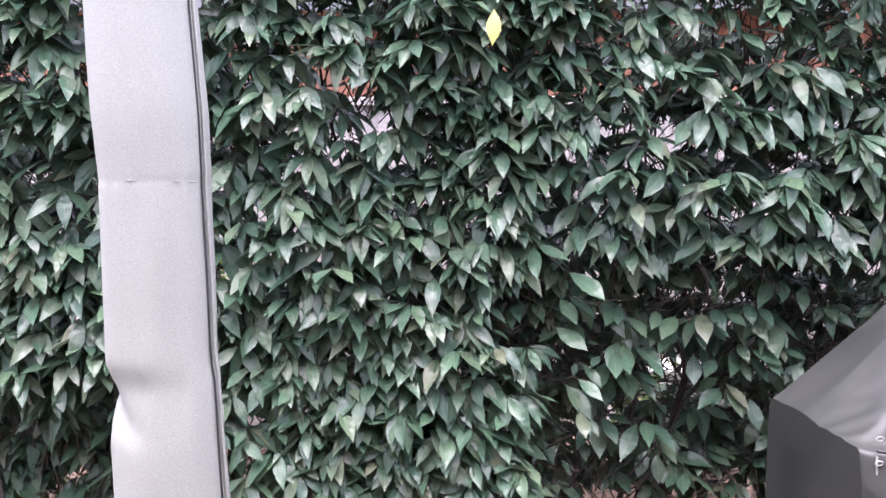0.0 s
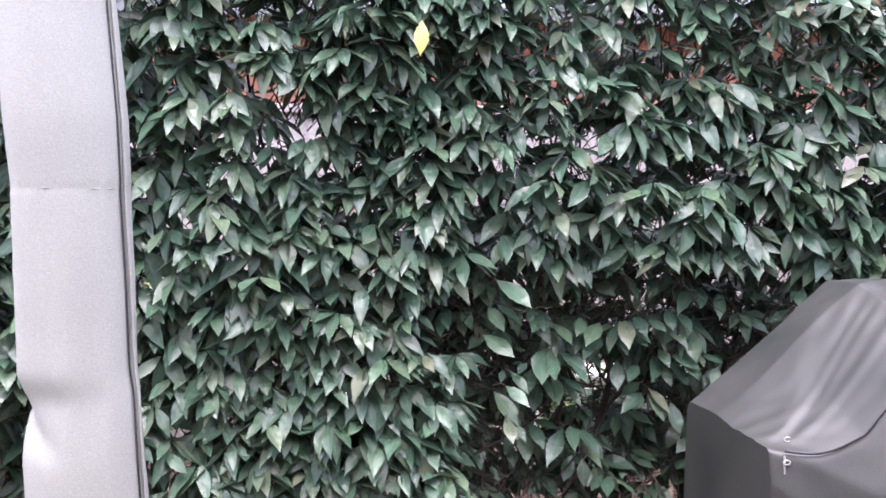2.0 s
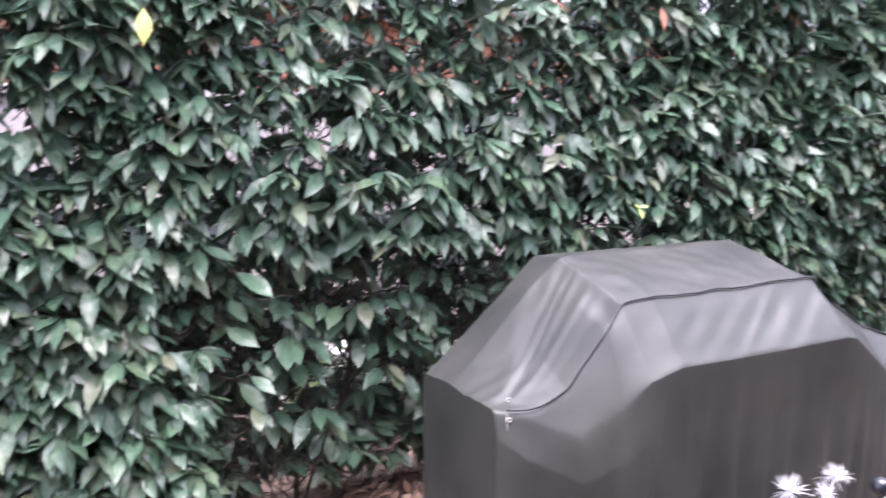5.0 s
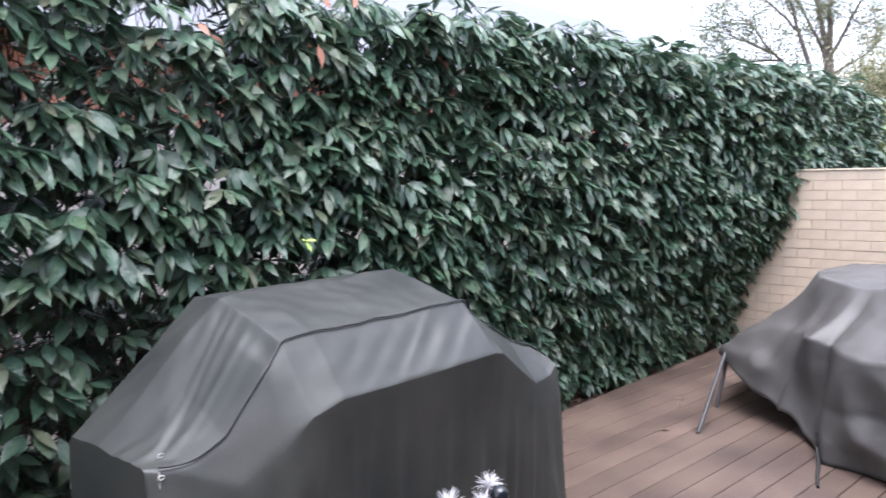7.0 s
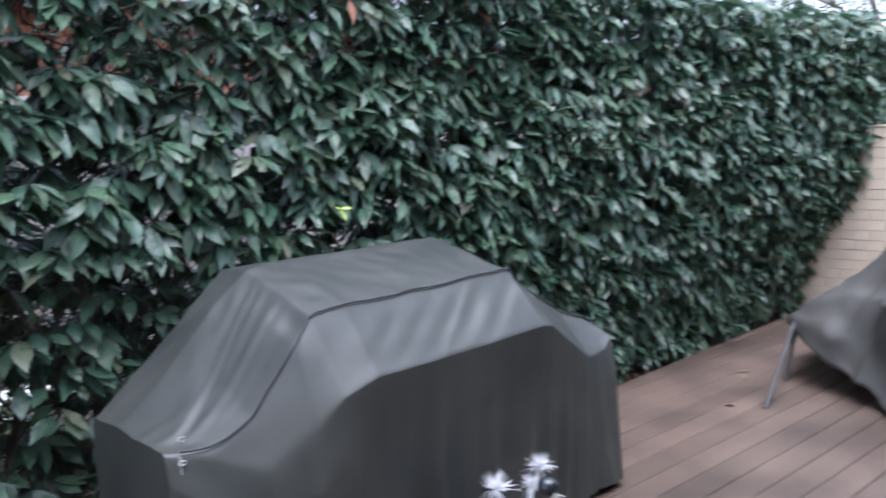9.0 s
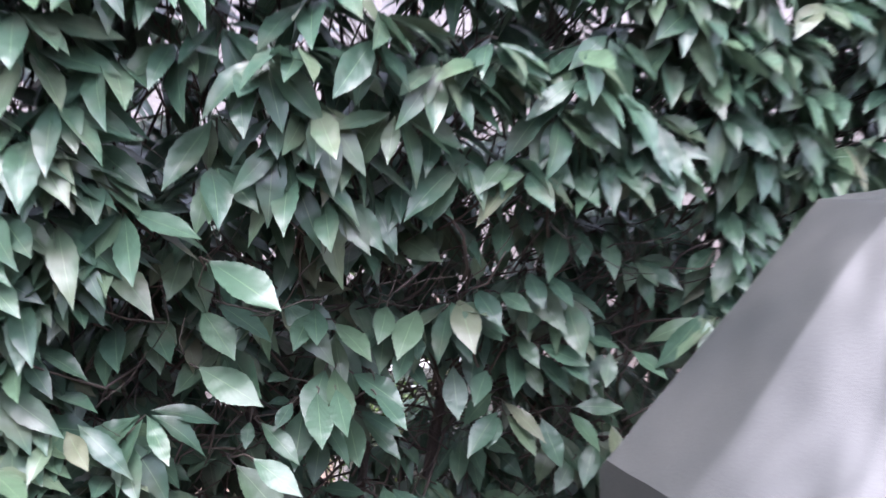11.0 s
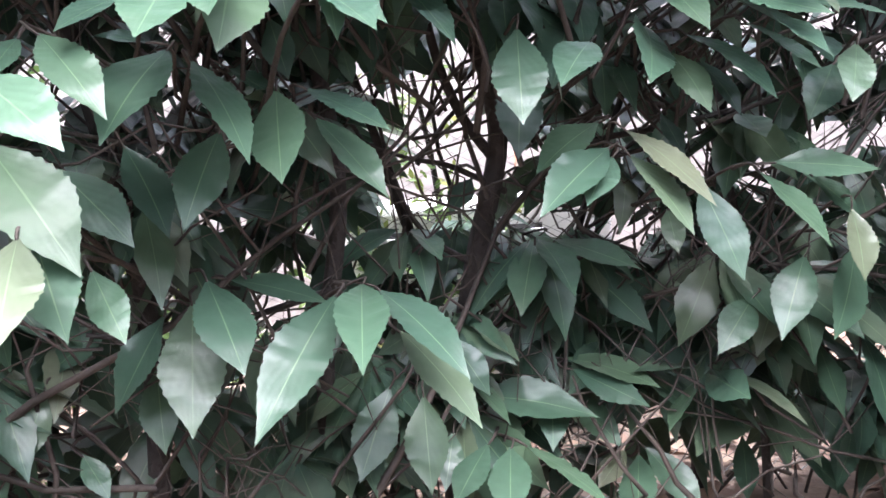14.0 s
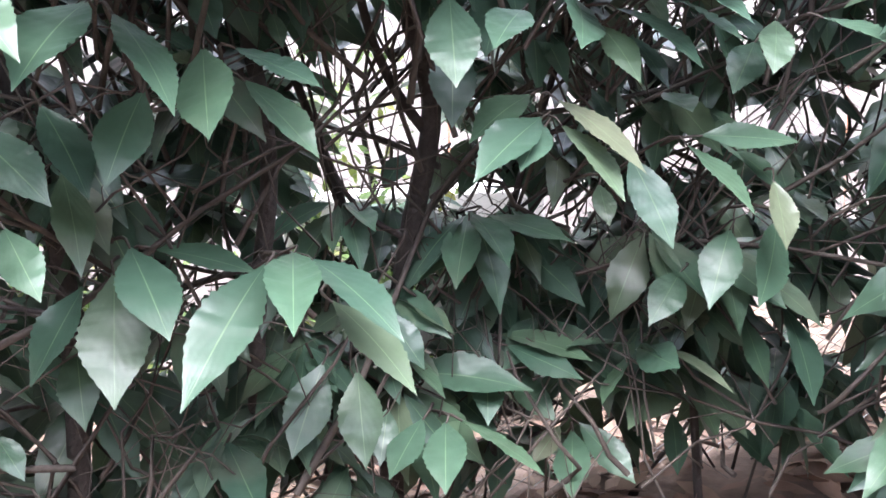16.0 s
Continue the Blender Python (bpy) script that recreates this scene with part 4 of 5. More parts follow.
# ---- covered barbecue ----
bbq = empty("covered_barbecue", (2.15, 2.1, 0), "barbecue under a fitted dark grey vinyl cover beside the hedge", "barbecue")
STATIONS = [
    (1.165, ((2.43, 0.04), (2.425, 0.68), (2.40, 0.715), (2.2, 0.722), (1.93, 0.73), (1.885, 0.72), (1.87, 0.64), (1.86, 0.04))),
    (1.24, ((2.45, 0.04), (2.44, 0.72), (2.41, 0.77), (2.2, 0.785), (1.90, 0.755), (1.85, 0.70), (1.815, 0.58), (1.82, 0.04))),
    (1.40, ((2.47, 0.04), (2.46, 0.80), (2.41, 0.905), (2.22, 0.925), (1.87, 0.855), (1.755, 0.64), (1.73, 0.5), (1.76, 0.04))),
    (1.55, ((2.49, 0.04), (2.48, 0.88), (2.41, 1.04), (2.24, 1.06), (1.845, 0.945), (1.73, 0.72), (1.71, 0.55), (1.74, 0.04))),
    (1.64, ((2.49, 0.04), (2.48, 0.92), (2.41, 1.12), (2.24, 1.135), (1.87, 1.02), (1.71, 0.80), (1.71, 0.6), (1.75, 0.04))),
    (1.76, ((2.49, 0.04), (2.48, 0.93), (2.42, 1.12), (2.25, 1.145), (1.86, 1.035), (1.70, 0.835), (1.725, 0.6), (1.75, 0.04))),
    (2.10, ((2.49, 0.04), (2.48, 0.93), (2.42, 1.12), (2.25, 1.14), (1.855, 1.035), (1.69, 0.84), (1.72, 0.6), (1.745, 0.04))),
    (2.52, ((2.49, 0.04), (2.48, 0.93), (2.42, 1.13), (2.26, 1.15), (1.855, 1.045), (1.68, 0.855), (1.715, 0.6), (1.745, 0.04))),
    (2.58, ((2.49, 0.04), (2.48, 0.88), (2.42, 1.06), (2.26, 1.08), (1.87, 0.99), (1.69, 0.84), (1.72, 0.6), (1.75, 0.04))),
    (2.66, ((2.49, 0.04), (2.48, 0.82), (2.42, 1.0), (2.26, 1.01), (1.89, 0.94), (1.71, 0.79), (1.73, 0.58), (1.76, 0.04))),
    (2.95, ((2.48, 0.04), (2.47, 0.74), (2.42, 0.84), (2.24, 0.85), (1.96, 0.80), (1.80, 0.62), (1.785, 0.5), (1.78, 0.04))),
    (3.10, ((2.47, 0.04), (2.46, 0.70), (2.41, 0.75), (2.22, 0.765), (1.96, 0.74), (1.83, 0.625), (1.81, 0.5), (1.79, 0.04))),
    (3.18, ((2.46, 0.04), (2.45, 0.67), (2.40, 0.70), (2.2, 0.71), (1.96, 0.705), (1.855, 0.66), (1.83, 0.5), (1.80, 0.04))),
]
SX = np.array([s_[0] for s_ in STATIONS])
SP = np.array([s_[1] for s_ in STATIONS])
VK = np.array([0, 0.2, 0.27, 0.38, 0.57, 0.7, 0.78, 1.0])


def seam_at(x):
    """How far down the piped seam runs: level along the hood, then slanting to the front corner."""
    return 0.57 + 0.125 * (max(0, 1.6 - x) / 0.4) ** 1.3


def cover_at(x, v_):
    """A point of the barbecue cover: x along it, v from the back hem over the top to the front hem."""
    p = np.array([[np.interp(x, SX, SP[:, k, c_]) for c_ in (0, 1)] for k in range(8)])
    knots = VK.copy()
    if x < 1.56:
        knots[4] = min(0.695, seam_at(x))
        p[4] = np.interp(knots[4], VK, p[:, 0]), np.interp(knots[4], VK, p[:, 1]) + 0.008
    y, z = np.interp(v_, knots, p[:, 0]), np.interp(v_, knots, p[:, 1])
    # hanging folds on the front, pleats running down from the hood's end, dents
    hang = np.clip((v_ - 0.7) / 0.3, 0, 1)
    y += -hang * (0.02 * (abs(math.sin(x * 9 + 2.2 * math.sin(x * 3.7) + 0.5 * v_)) ** 0.6 - 0.7) + 0.034 * (0.5 - 2 * abs(noise.noise(Vector((x * 9, v_ * 1.8, 5)))))) - 0.02 * hang * noise.noise(Vector((x * 4, v_ * 3, 0)))
    if 1.165 < x < 1.66 and 0.24 < v_ < 0.68 and y > 1.88:
        run = (1.65 - x) / 0.46
        env = max(0, min(1, (x - 1.18) / 0.1, (1.65 - x) / 0.06))
        for y0, w_, h_ in ((2.34, 0.05, 0.003), (2.24, 0.03, 0.005), (2.17, 0.014, 0.007), (2.12, 0.02, 0.004), (2.03, 0.016, 0.006), (1.98, 0.03, 0.003)):
            mid = y0 + (1.93 + 0.25 * (y0 - 2.1) - y0) * run
            z += env * h_ * (math.exp(-((y - mid) / w_) ** 2) - 0.7 * math.exp(-((y - mid + 1.7 * w_) / w_) ** 2)) * (0.75 + 0.5 * noise.noise(Vector((x * 6, y0 * 9, 2))))
    z -= 0.012 * math.exp(-((x - 1.6) / 0.03) ** 2 - ((v_ - 0.545) / 0.03) ** 2)
    if 1.75 < x < 2.55 and 0.57 < v_ < 0.7:
        z += 0.016 * (0.35 - 2 * abs(noise.noise(Vector(((x + (v_ - 0.57) * 2.4) * 8, (v_ - 0.57) * 5 + x, 6))))) * math.sin((v_ - 0.57) / 0.13 * math.pi) * (0.35 + 0.65 * math.exp(-((x - 2.35) / 0.25) ** 2))
    z += (0.008 * noise.noise(Vector((x * 5, v_ * 9, 4))) + 0.004 * noise.noise(Vector((x * 14, v_ * 26, 7)))) * (0.22 < v_ < 0.7)
    return x, y, z


us = np.unique(np.concatenate([np.linspace(1.165, 3.18, 230), SX]))
vs_ = np.unique(np.concatenate([np.linspace(0, 0.2, 6), np.linspace(0.2, 0.8, 130), np.linspace(0.8, 1, 14), VK]))
grid = np.array([[cover_at(x, v_) for v_ in vs_] for x in us])
for _ in range(2):
    grid[1:-1, 1:-1] = 0.5 * grid[1:-1, 1:-1] + 0.125 * (grid[2:, 1:-1] + grid[:-2, 1:-1] + grid[1:-1, 2:] + grid[1:-1, :-2])
# the end slope has no hem between top and front: it rolls over softly
for _ in range(14):
    soft = 0.25 * (grid[:, 2:] + grid[:, :-2]) + 0.5 * grid[:, 1:-1]
    roll = (np.clip((1.62 - us) / 0.12, 0, 1)[:, None] * np.exp(-((vs_[1:-1] - 0.7) / 0.05) ** 2)[None])[..., None]
    grid[:, 1:-1] += roll * (soft - grid[:, 1:-1])
nu, nv = len(us), len(vs_)
vv = grid.reshape(-1, 3).tolist()
ff, ft = [], []
for i in range(nu - 1):
    for j in range(nv - 1):
        (ft if 0.2 <= vs_[j] < 0.6999 else ff).append((i * nv + j, (i + 1) * nv + j, (i + 1) * nv + j + 1, i * nv + j + 1))
for i, side in ((0, -1), (nu - 1, 1)):
    ring = len(vv)
    m = 10
    for kk in range(1, m + 1):
        for j in range(nv):
            p = grid[i, j]
            f_ = (0, 0.012, 0.05, 0.12, 0.2, 0.3, 0.42, 0.56, 0.7, 0.85, 1.0)[kk]
            zt = p[2]
            vv.append((p[0] + side * 0.004 * math.sin(min(1, f_ * 3) * 1.57), p[1] + (2.17 - p[1]) * 0.03 * min(1, f_ * 2), zt + (0.04 - zt) * f_))
    for kk in range(m):
        for j in range(nv - 1):
            a0 = i * nv + j if kk == 0 else ring + (kk - 1) * nv + j
            b0 = ring + kk * nv + j
            quad = (a0, a0 + 1, b0 + 1, b0)
            ff.append(quad if side < 0 else quad[::-1])
for nm, quads, mat_, lab in (("top_panel", ft, M_COVER, "top of the vinyl cover"), ("skirt", ff, M_COVER, "hanging sides of the vinyl cover")):
    used = sorted({i for q_ in quads for i in q_})
    where = {o_: n_ for n_, o_ in enumerate(used)}
    panel = under(link_mesh(nm, [vv[i] for i in used], [tuple(where[i] for i in q_) for q_ in quads], mat_, label=lab), bbq)
    if nm == "top_panel":
        top_panel = panel
seam = [cover_at(x, seam_at(x)) for x in np.linspace(2.55, 1.2, 70)]
seam = np.array(seam) + [0, -0.003, 0.007]
v, f = tube(seam, 0.0042, 6)
sub(link_mesh("seam_piping", v, f, M_CORD, label="black piped seam over the hood"), top_panel)
seam = np.array([cover_at(x, 0.57) for x in np.linspace(2.68, 3.17, 24)]) + [0, -0.003, 0.006]
v, f = tube(seam, 0.0042, 6)
sub(link_mesh("seam_piping", v, f, M_CORD, label="black piped seam over the side shelf"), top_panel)
line = [(1.2, 1.866, 0.715), (1.196, 1.852, 0.6), (1.196, 1.845, 0.4), (1.196, 1.842, 0.1)]
v, f = tube(smooth_line(line, 16), 0.003, 6)
sub(link_mesh("corner_seam", v, f, M_FRAY, label="pale frayed corner seam"), panel)
for p in ((1.215, 1.885, 0.755), (1.2, 1.858, 0.70)):
    a_ = np.linspace(0, 6.283, 14)
    v, f = tube([(p[0] + 0.01 * math.cos(t_), p[1] - 0.004, p[2] + 0.006 * math.sin(t_)) for t_ in a_], 0.0022, 5)
    sub(link_mesh("toggle_ring", v, f, M_FRAY), panel)

# ---- covered table ----
tab = empty("covered_table", (5.75, 0.75, 0), "outdoor table setting under a grey fabric cover with dark legs", "covered table")
RING = np.array([  # angle, top radius, top height, knee radius, knee height, hem radius, hem height
    (0, 0.95, 0.88, 1.0, 0.5, 1.05, 0.05), (60, 0.85, 0.86, 1.0, 0.5, 1.15, 0.10), (100, 0.70, 0.86, 1.0, 0.55, 1.22, 0.27), (114, 0.70, 0.88, 1.02, 0.56, 1.28, 0.31),
    (129, 0.72, 0.89, 0.95, 0.55, 1.16, 0.23), (142, 0.68, 0.88, 0.93, 0.58, 1.07, 0.12), (153, 0.66, 0.88, 1.03, 0.60, 1.10, 0.03), (158, 0.64, 0.875, 0.98, 0.55, 1.13, 0.03), (167, 0.62, 0.87, 1.14, 0.59, 1.22, 0.04), (178, 0.64, 0.87, 1.28, 0.57, 1.36, 0.02),
    (187, 0.66, 0.87, 1.4, 0.57, 1.52, 0.015), (205, 0.7, 0.87, 1.35, 0.56, 1.45, 0.03), (230, 0.9, 0.85, 1.2, 0.5, 1.45, 0.03), (300, 0.9, 0.87, 1.05, 0.5, 1.2, 0.04), (360, 0.95, 0.88, 1.0, 0.5, 1.05, 0.05)])
NA, NR = 320, 90
vv = [(5.75, 0.75, 0.9)]
for i in range(NA):
    deg = 360 * i / NA
    row = [np.interp(deg, RING[:, 0], RING[:, k]) for k in range(1, 7)]
    ca, sa = math.cos(radians(deg)), math.sin(radians(deg))
    for j in range(1, NR + 1):
        f_ = j / NR
        if f_ < 0.4:
            rr, z = row[0] * f_ / 0.4, 0.9 + (row[1] - 0.9) * (f_ / 0.4) ** 2 - 0.03 * math.sin(f_ / 0.4 * math.pi) * (0.5 + 0.5 * math.sin(radians(deg * 3)))
        else:
            g_ = (f_ - 0.4) / 0.6
            rr = np.interp(g_, (0, 0.5, 1), (row[0], row[2], row[4]))
            z = np.interp(g_, (0, 0.5, 1), (row[1], row[3], row[5]))
            z -= 0.03 * math.sin(min(1, g_ * 2) * math.pi)
            z += 0.02 * math.sin(g_ * 16 + 1.2 * math.sin(radians(deg) * 9)) * max(0, g_ - 0.5) * 2
            rr += 0.012 * g_ * math.sin(radians(deg) * 17 + 2 * math.sin(radians(deg) * 5)) + 0.07 * g_ * noise.noise(Vector((ca * 3, sa * 3, g_)))
            rr += 0.022 * math.sin(g_ * 9 + radians(deg) * 6) * g_ * (1 - g_) * 2
            # swags that hang across the front between two corners
            swag = math.exp(-((deg - 178) / 26) ** 2) * max(0, min(1, (g_ - 0.3) * 5, (1 - g_) * 6))
            rr += 0.032 * swag * (abs(math.sin(g_ * 8.5 - 1.6 * ((deg - 178) / 26) ** 2 + 0.6 * noise.noise(Vector((ca * 3, sa * 3, 2))))) ** 0.5 - 0.6)
        ridge = 1 - 2 * abs(noise.noise(Vector((ca * rr * 2.2 + 3, sa * rr * 2.2, z * 2.5))))
        z += 0.012 * (ridge - 0.6)
        if f_ > 0.45:
            rr += 0.16 * (f_ - 0.45) * (0.7 - 2 * abs(noise.noise(Vector((ca * 4.2, sa * 4.2 + 7, z * 2.2)))))
            z += 0.05 * (f_ - 0.45) * (0.6 - 2 * abs(noise.noise(Vector((ca * 3.1 + 2, sa * 3.1, z * 6)))))
        z += 0.02 * noise.noise(Vector((ca * rr * 3, sa * rr * 3, 0.3))) + 0.008 * noise.noise(Vector((ca * rr * 9, sa * rr * 9, z * 6)))
        vv.append((5.75 + rr * ca, 0.75 + rr * sa, max(z, 0.006)))
ff = [(0, 1 + i * NR, 1 + ((i + 1) % NA) * NR) for i in range(NA)]
ff += [(1 + i * NR + j, 1 + i * NR + j + 1, 1 + ((i + 1) % NA) * NR + j + 1, 1 + ((i + 1) % NA) * NR + j) for i in range(NA) for j in range(NR - 1)]
cov = under(link_mesh("cover", vv, ff, M_COVER2), tab)
sol = cov.modifiers.new("cloth", "SOLIDIFY")
sol.thickness = 0.004
for p in (((4.50, 1.75, 0.0), (5.2, 1.88, 0.36)), ((5.06, 1.88, 0.0), (5.3, 1.9, 0.36)), ((5.5, 1.7, 0), (5.45, 1.6, 0.5)), ((5.35, 0.3, 0), (5.45, 0.4, 0.72)), ((6.3, 0.3, 0), (6.2, 0.4, 0.72)), ((6.3, 1.2, 0), (6.2, 1.1, 0.72))):
    v, f = tube([p[0], ((np.array(p[0]) + p[1]) / 2).tolist(), p[1]], 0.013, 8)
    under(link_mesh("leg", v, f, M_STEEL), tab)
bm = bmesh.new()
bmesh.ops.create_circle(bm, cap_ends=True, segments=40, radius=0.7, matrix=Matrix.Translation((5.85, 0.75, 0.74)))
ext = bmesh.ops.extrude_face_region(bm, geom=bm.faces[:])
bmesh.ops.translate(bm, verts=[g_ for g_ in ext["geom"] if isinstance(g_, bmesh.types.BMVert)], vec=(0, 0, 0.03))
under(part("tabletop", bm, M_STEEL, None), tab)
v, f = tube(smooth_line([(4.53, 1.09, 0.14), (4.5, 1.08, 0.06), (4.4, 1.04, 0.012), (4.25, 1.0, 0.006), (4.1, 0.95, 0.006)], 20), 0.009, 6)
v[:, 2] = np.maximum(v[:, 2], 0.002)
sub(link_mesh("strap", v, f, M_CORD, label="black webbing tie strap"), cov)

# ---- sling chair ----
chair = empty("sling_chair", (3.785, 0.24, 0), "beige woven sling garden chair with a dark tubular frame", "chair")
chair.rotation_euler.z = radians(33)
HW = 0.285


def back_at(s_, y):
    """The padded back, facing -x: s from the seat to the top."""
    return (-0.24 + 0.24 * s_ - 0.03 * math.sin(s_ * math.pi) + 0.012 * math.cos(y / HW * 1.57), y, 0.36 + 0.56 * s_)


NS, NY = 60, 30
vv, ff = [], []
for side in (0, 1):
    for i in range(NS):
        s_ = i / (NS - 1)
        groove = 0.011 * max(math.exp(-((s_ - g_) / 0.012) ** 2) for g_ in (0.22, 0.5, 0.70))
        for j in range(NY):
            y = -HW + 2 * HW * j / (NY - 1)
            p = back_at(s_, y)
            edge = max(0, math.sin(math.pi * j / (NY - 1))) ** 0.3 * max(0, math.sin(math.pi * s_)) ** 0.2
            dx = (0.026 * edge - groove * min(1, edge)) * (-1 if side == 0 else 1)
            vv.append((p[0] + dx, p[1], p[2]))
    o = side * NS * NY
    for i in range(NS - 1):
        for j in range(NY - 1):
            a0 = o + i * NY + j
            ff.append((a0, a0 + NY, a0 + NY + 1, a0 + 1) if side == 0 else (a0, a0 + 1, a0 + NY + 1, a0 + NY))
backrest = link_mesh("backrest", vv, ff, M_SLING, chair)
for y in (-HW + 0.05, HW - 0.05):
    v, f = tube([(back_at(s_, y)[0] - 0.026, y, back_at(s_, y)[2]) for s_ in np.linspace(0.02, 0.98, 24)], 0.0045, 6)
    link_mesh("piping", v, f, M_PIPE, backrest, label="brown piping")
vv = []
for i in range(20):
    for j in range(12):
        vv.append((-0.68 + 0.45 * i / 19, -HW + 2 * HW * j / 11, 0.41 - 0.05 * i / 19 - 0.02 * math.sin(j / 11 * math.pi)))
ff = [(i * 12 + j, (i + 1) * 12 + j, (i + 1) * 12 + j + 1, i * 12 + j + 1) for i in range(19) for j in range(11)]
seat = link_mesh("seat", vv, ff, M_SLING, chair)
sol = seat.modifiers.new("pad", "SOLIDIFY")
sol.thickness = 0.03
for sy in (-1, 1):
    v, f = tube([(back_at(s_, 0)[0] + 0.03, sy * (HW - 0.004), back_at(s_, 0)[2]) for s_ in np.linspace(-0.05, 0.99, 16)], 0.012, 8)
    link_mesh("back_post", v, f, M_STEEL, chair)
    bm = bmesh.new()
    bmesh.ops.create_uvsphere(bm, u_segments=10, v_segments=8, radius=0.017, matrix=Matrix.Translation((0.03, sy * (HW + 0.002), 0.915)))
    part("end_cap", bm, M_STEEL, chair, smooth=True)
    y = sy * (HW + 0.05)
    v, f = tube(smooth_line([(-0.74, y, 0.40), (-0.69, y, 0.485), (-0.58, y, 0.505), (-0.42, y, 0.46), (-0.3, y, 0.36), (-0.2, y, 0.23), (-0.08, y, 0.014)], 40), 0.019, 8)
    link_mesh("armrest", v, f, M_STEEL, chair)
    v, f = tube(smooth_line([(-0.74, y, 0.41), (-0.755, y, 0.22), (-0.77, y, 0.014)], 12), 0.017, 8)
    link_mesh("leg", v, f, M_STEEL, chair)
v, f = tube([(back_at(0.66, 0)[0] + 0.02 + 0.02 * math.cos(t_), HW + 0.004 + 0.022 * math.sin(t_), back_at(0.66, 0)[2]) for t_ in np.linspace(0, 6.28, 14)], 0.006, 6)
link_mesh("tie", v, f, M_SLING, backrest, label="beige knotted cushion tie")

# ---- pot with white tufts, and a post with a dark ball ----
pot = empty("tufted_planter", (2.2, 1.5, 0), "dark planter with white feathery tufts in front of the barbecue", "planter")
prof = [(0.10, 0.0), (0.115, 0.02), (0.125, 0.15), (0.14, 0.25), (0.145, 0.28), (0.13, 0.28), (0.12, 0.22), (0.0, 0.22)]
vv, ff = [], []
for r_, z in prof:
    for j in range(28):
        vv.append((2.2 + r_ * math.cos(j * 2 * math.pi / 28), 1.5 + r_ * math.sin(j * 2 * math.pi / 28), z))
ff = [(i * 28 + j, i * 28 + (j + 1) % 28, (i + 1) * 28 + (j + 1) % 28, (i + 1) * 28 + j) for i in range(len(prof) - 1) for j in range(28)]
under(link_mesh("pot", vv, ff, M_POT), pot)


def tuft(c, size, seed):
    r = np.random.RandomState(seed)
    n = 80
    d = r.normal(0, 1, (n, 3)) + [0, 0, 0.9]
    d /= np.linalg.norm(d, axis=1, keepdims=True)
    L = size * r.uniform(0.6, 1.0, n)
    t = np.linspace(0, 1, 5)[None, :, None]
    path = np.array(c)[None, None] + d[:, None] * L[:, None, None] * t
    path[:, :, 2] -= 0.18 * L[:, None] * t[..., 0] ** 2
    v, f = tubes(path, np.array([0.0016, 0.0014, 0.0011, 0.0007, 0.0002])[None] * np.ones((n, 1)), 3)
    head = under(link_mesh("tuft", v, f, M_TUFT), pot)
    v, f = tube([(2.2 + (c[0] - 2.2) * 0.7, 1.5, 0.22), ((c[0] + 2.2) / 2, c[1], (0.22 + c[2]) / 2), c], 0.004, 5)
    sub(link_mesh("stalk", v, f, M_TUFT), head)


tuft((2.10, 1.557, 0.405), 0.085, 1)
tuft((2.295, 1.54, 0.425), 0.075, 2)
tuft((2.255, 1.545, 0.375), 0.055, 3)

post = empty("ball_topped_post", (1.474, 0.824, 0), "slim dark post topped with a glossy dark ball", "post")
bm = bmesh.new()
bmesh.ops.create_uvsphere(bm, u_segments=24, v_segments=16, radius=0.021, matrix=Matrix.Translation((1.474, 0.824, 0.845)))
under(part("ball", bm, M_BALL, None, "glossy dark ball", smooth=True), post)
v, f = tube([(1.474, 0.824, 0.01), (1.474, 0.824, 0.4), (1.474, 0.824, 0.83)], 0.007, 10)
under(link_mesh("rod", v, f, M_STEEL), post)
bm = bmesh.new()
bmesh.ops.create_cone(bm, cap_ends=True, segments=18, radius1=0.012, radius2=0.02, depth=0.012, matrix=Matrix.Translation((1.48, 0.816, 0.828)) @ Matrix.Rotation(0.5, 4, "Y"))
under(part("collar", bm, M_WHITE, None, "pale collar"), post)
bm = bmesh.new()
bmesh.ops.create_cone(bm, cap_ends=True, segments=28, radius1=0.09, radius2=0.08, depth=0.015, matrix=Matrix.Translation((1.474, 0.824, 0.0078)))
under(part("base_plate", bm, M_STEEL, None), post)

# ---- small things on the deck ----
r = np.random.RandomState(3)
for p, col in (((4.98, 2.1, 0.006), 0), ((4.42, 1.92, 0.006), 1), ((3.6, 2.12, 0.006), 0), ((5.08, 2.18, 0.006), 0)):
    d = np.array([[r.normal(), r.normal(), 0.05]])
    L = np.array([0.075])
    v, f, uv = leaves(np.array([p]) - d * 0.02, d, np.array([[0.1, 0.1, 1.0]]), L, L * 0.4, np.array([-0.15]), np.array([0.4]), stations=8)
    v[:, 2] += max(0, 0.003 - v[:, 2].min())
    ob = link_mesh("fallen_leaf", v, f, M_DRY, uvs=uv)
    tagged(ob, "dry curled brown leaf fallen on the deck", "leaf", "fallen leaves")
v, f = tube(smooth_line([(4.9, 2.06, 0.006), (4.98, 2.1, 0.012), (5.1, 2.13, 0.006)], 10), 0.003, 5)
tagged(link_mesh("fallen_twig", v, f, M_TWIG), "thin dry brown twig lying on the deck", "twig")

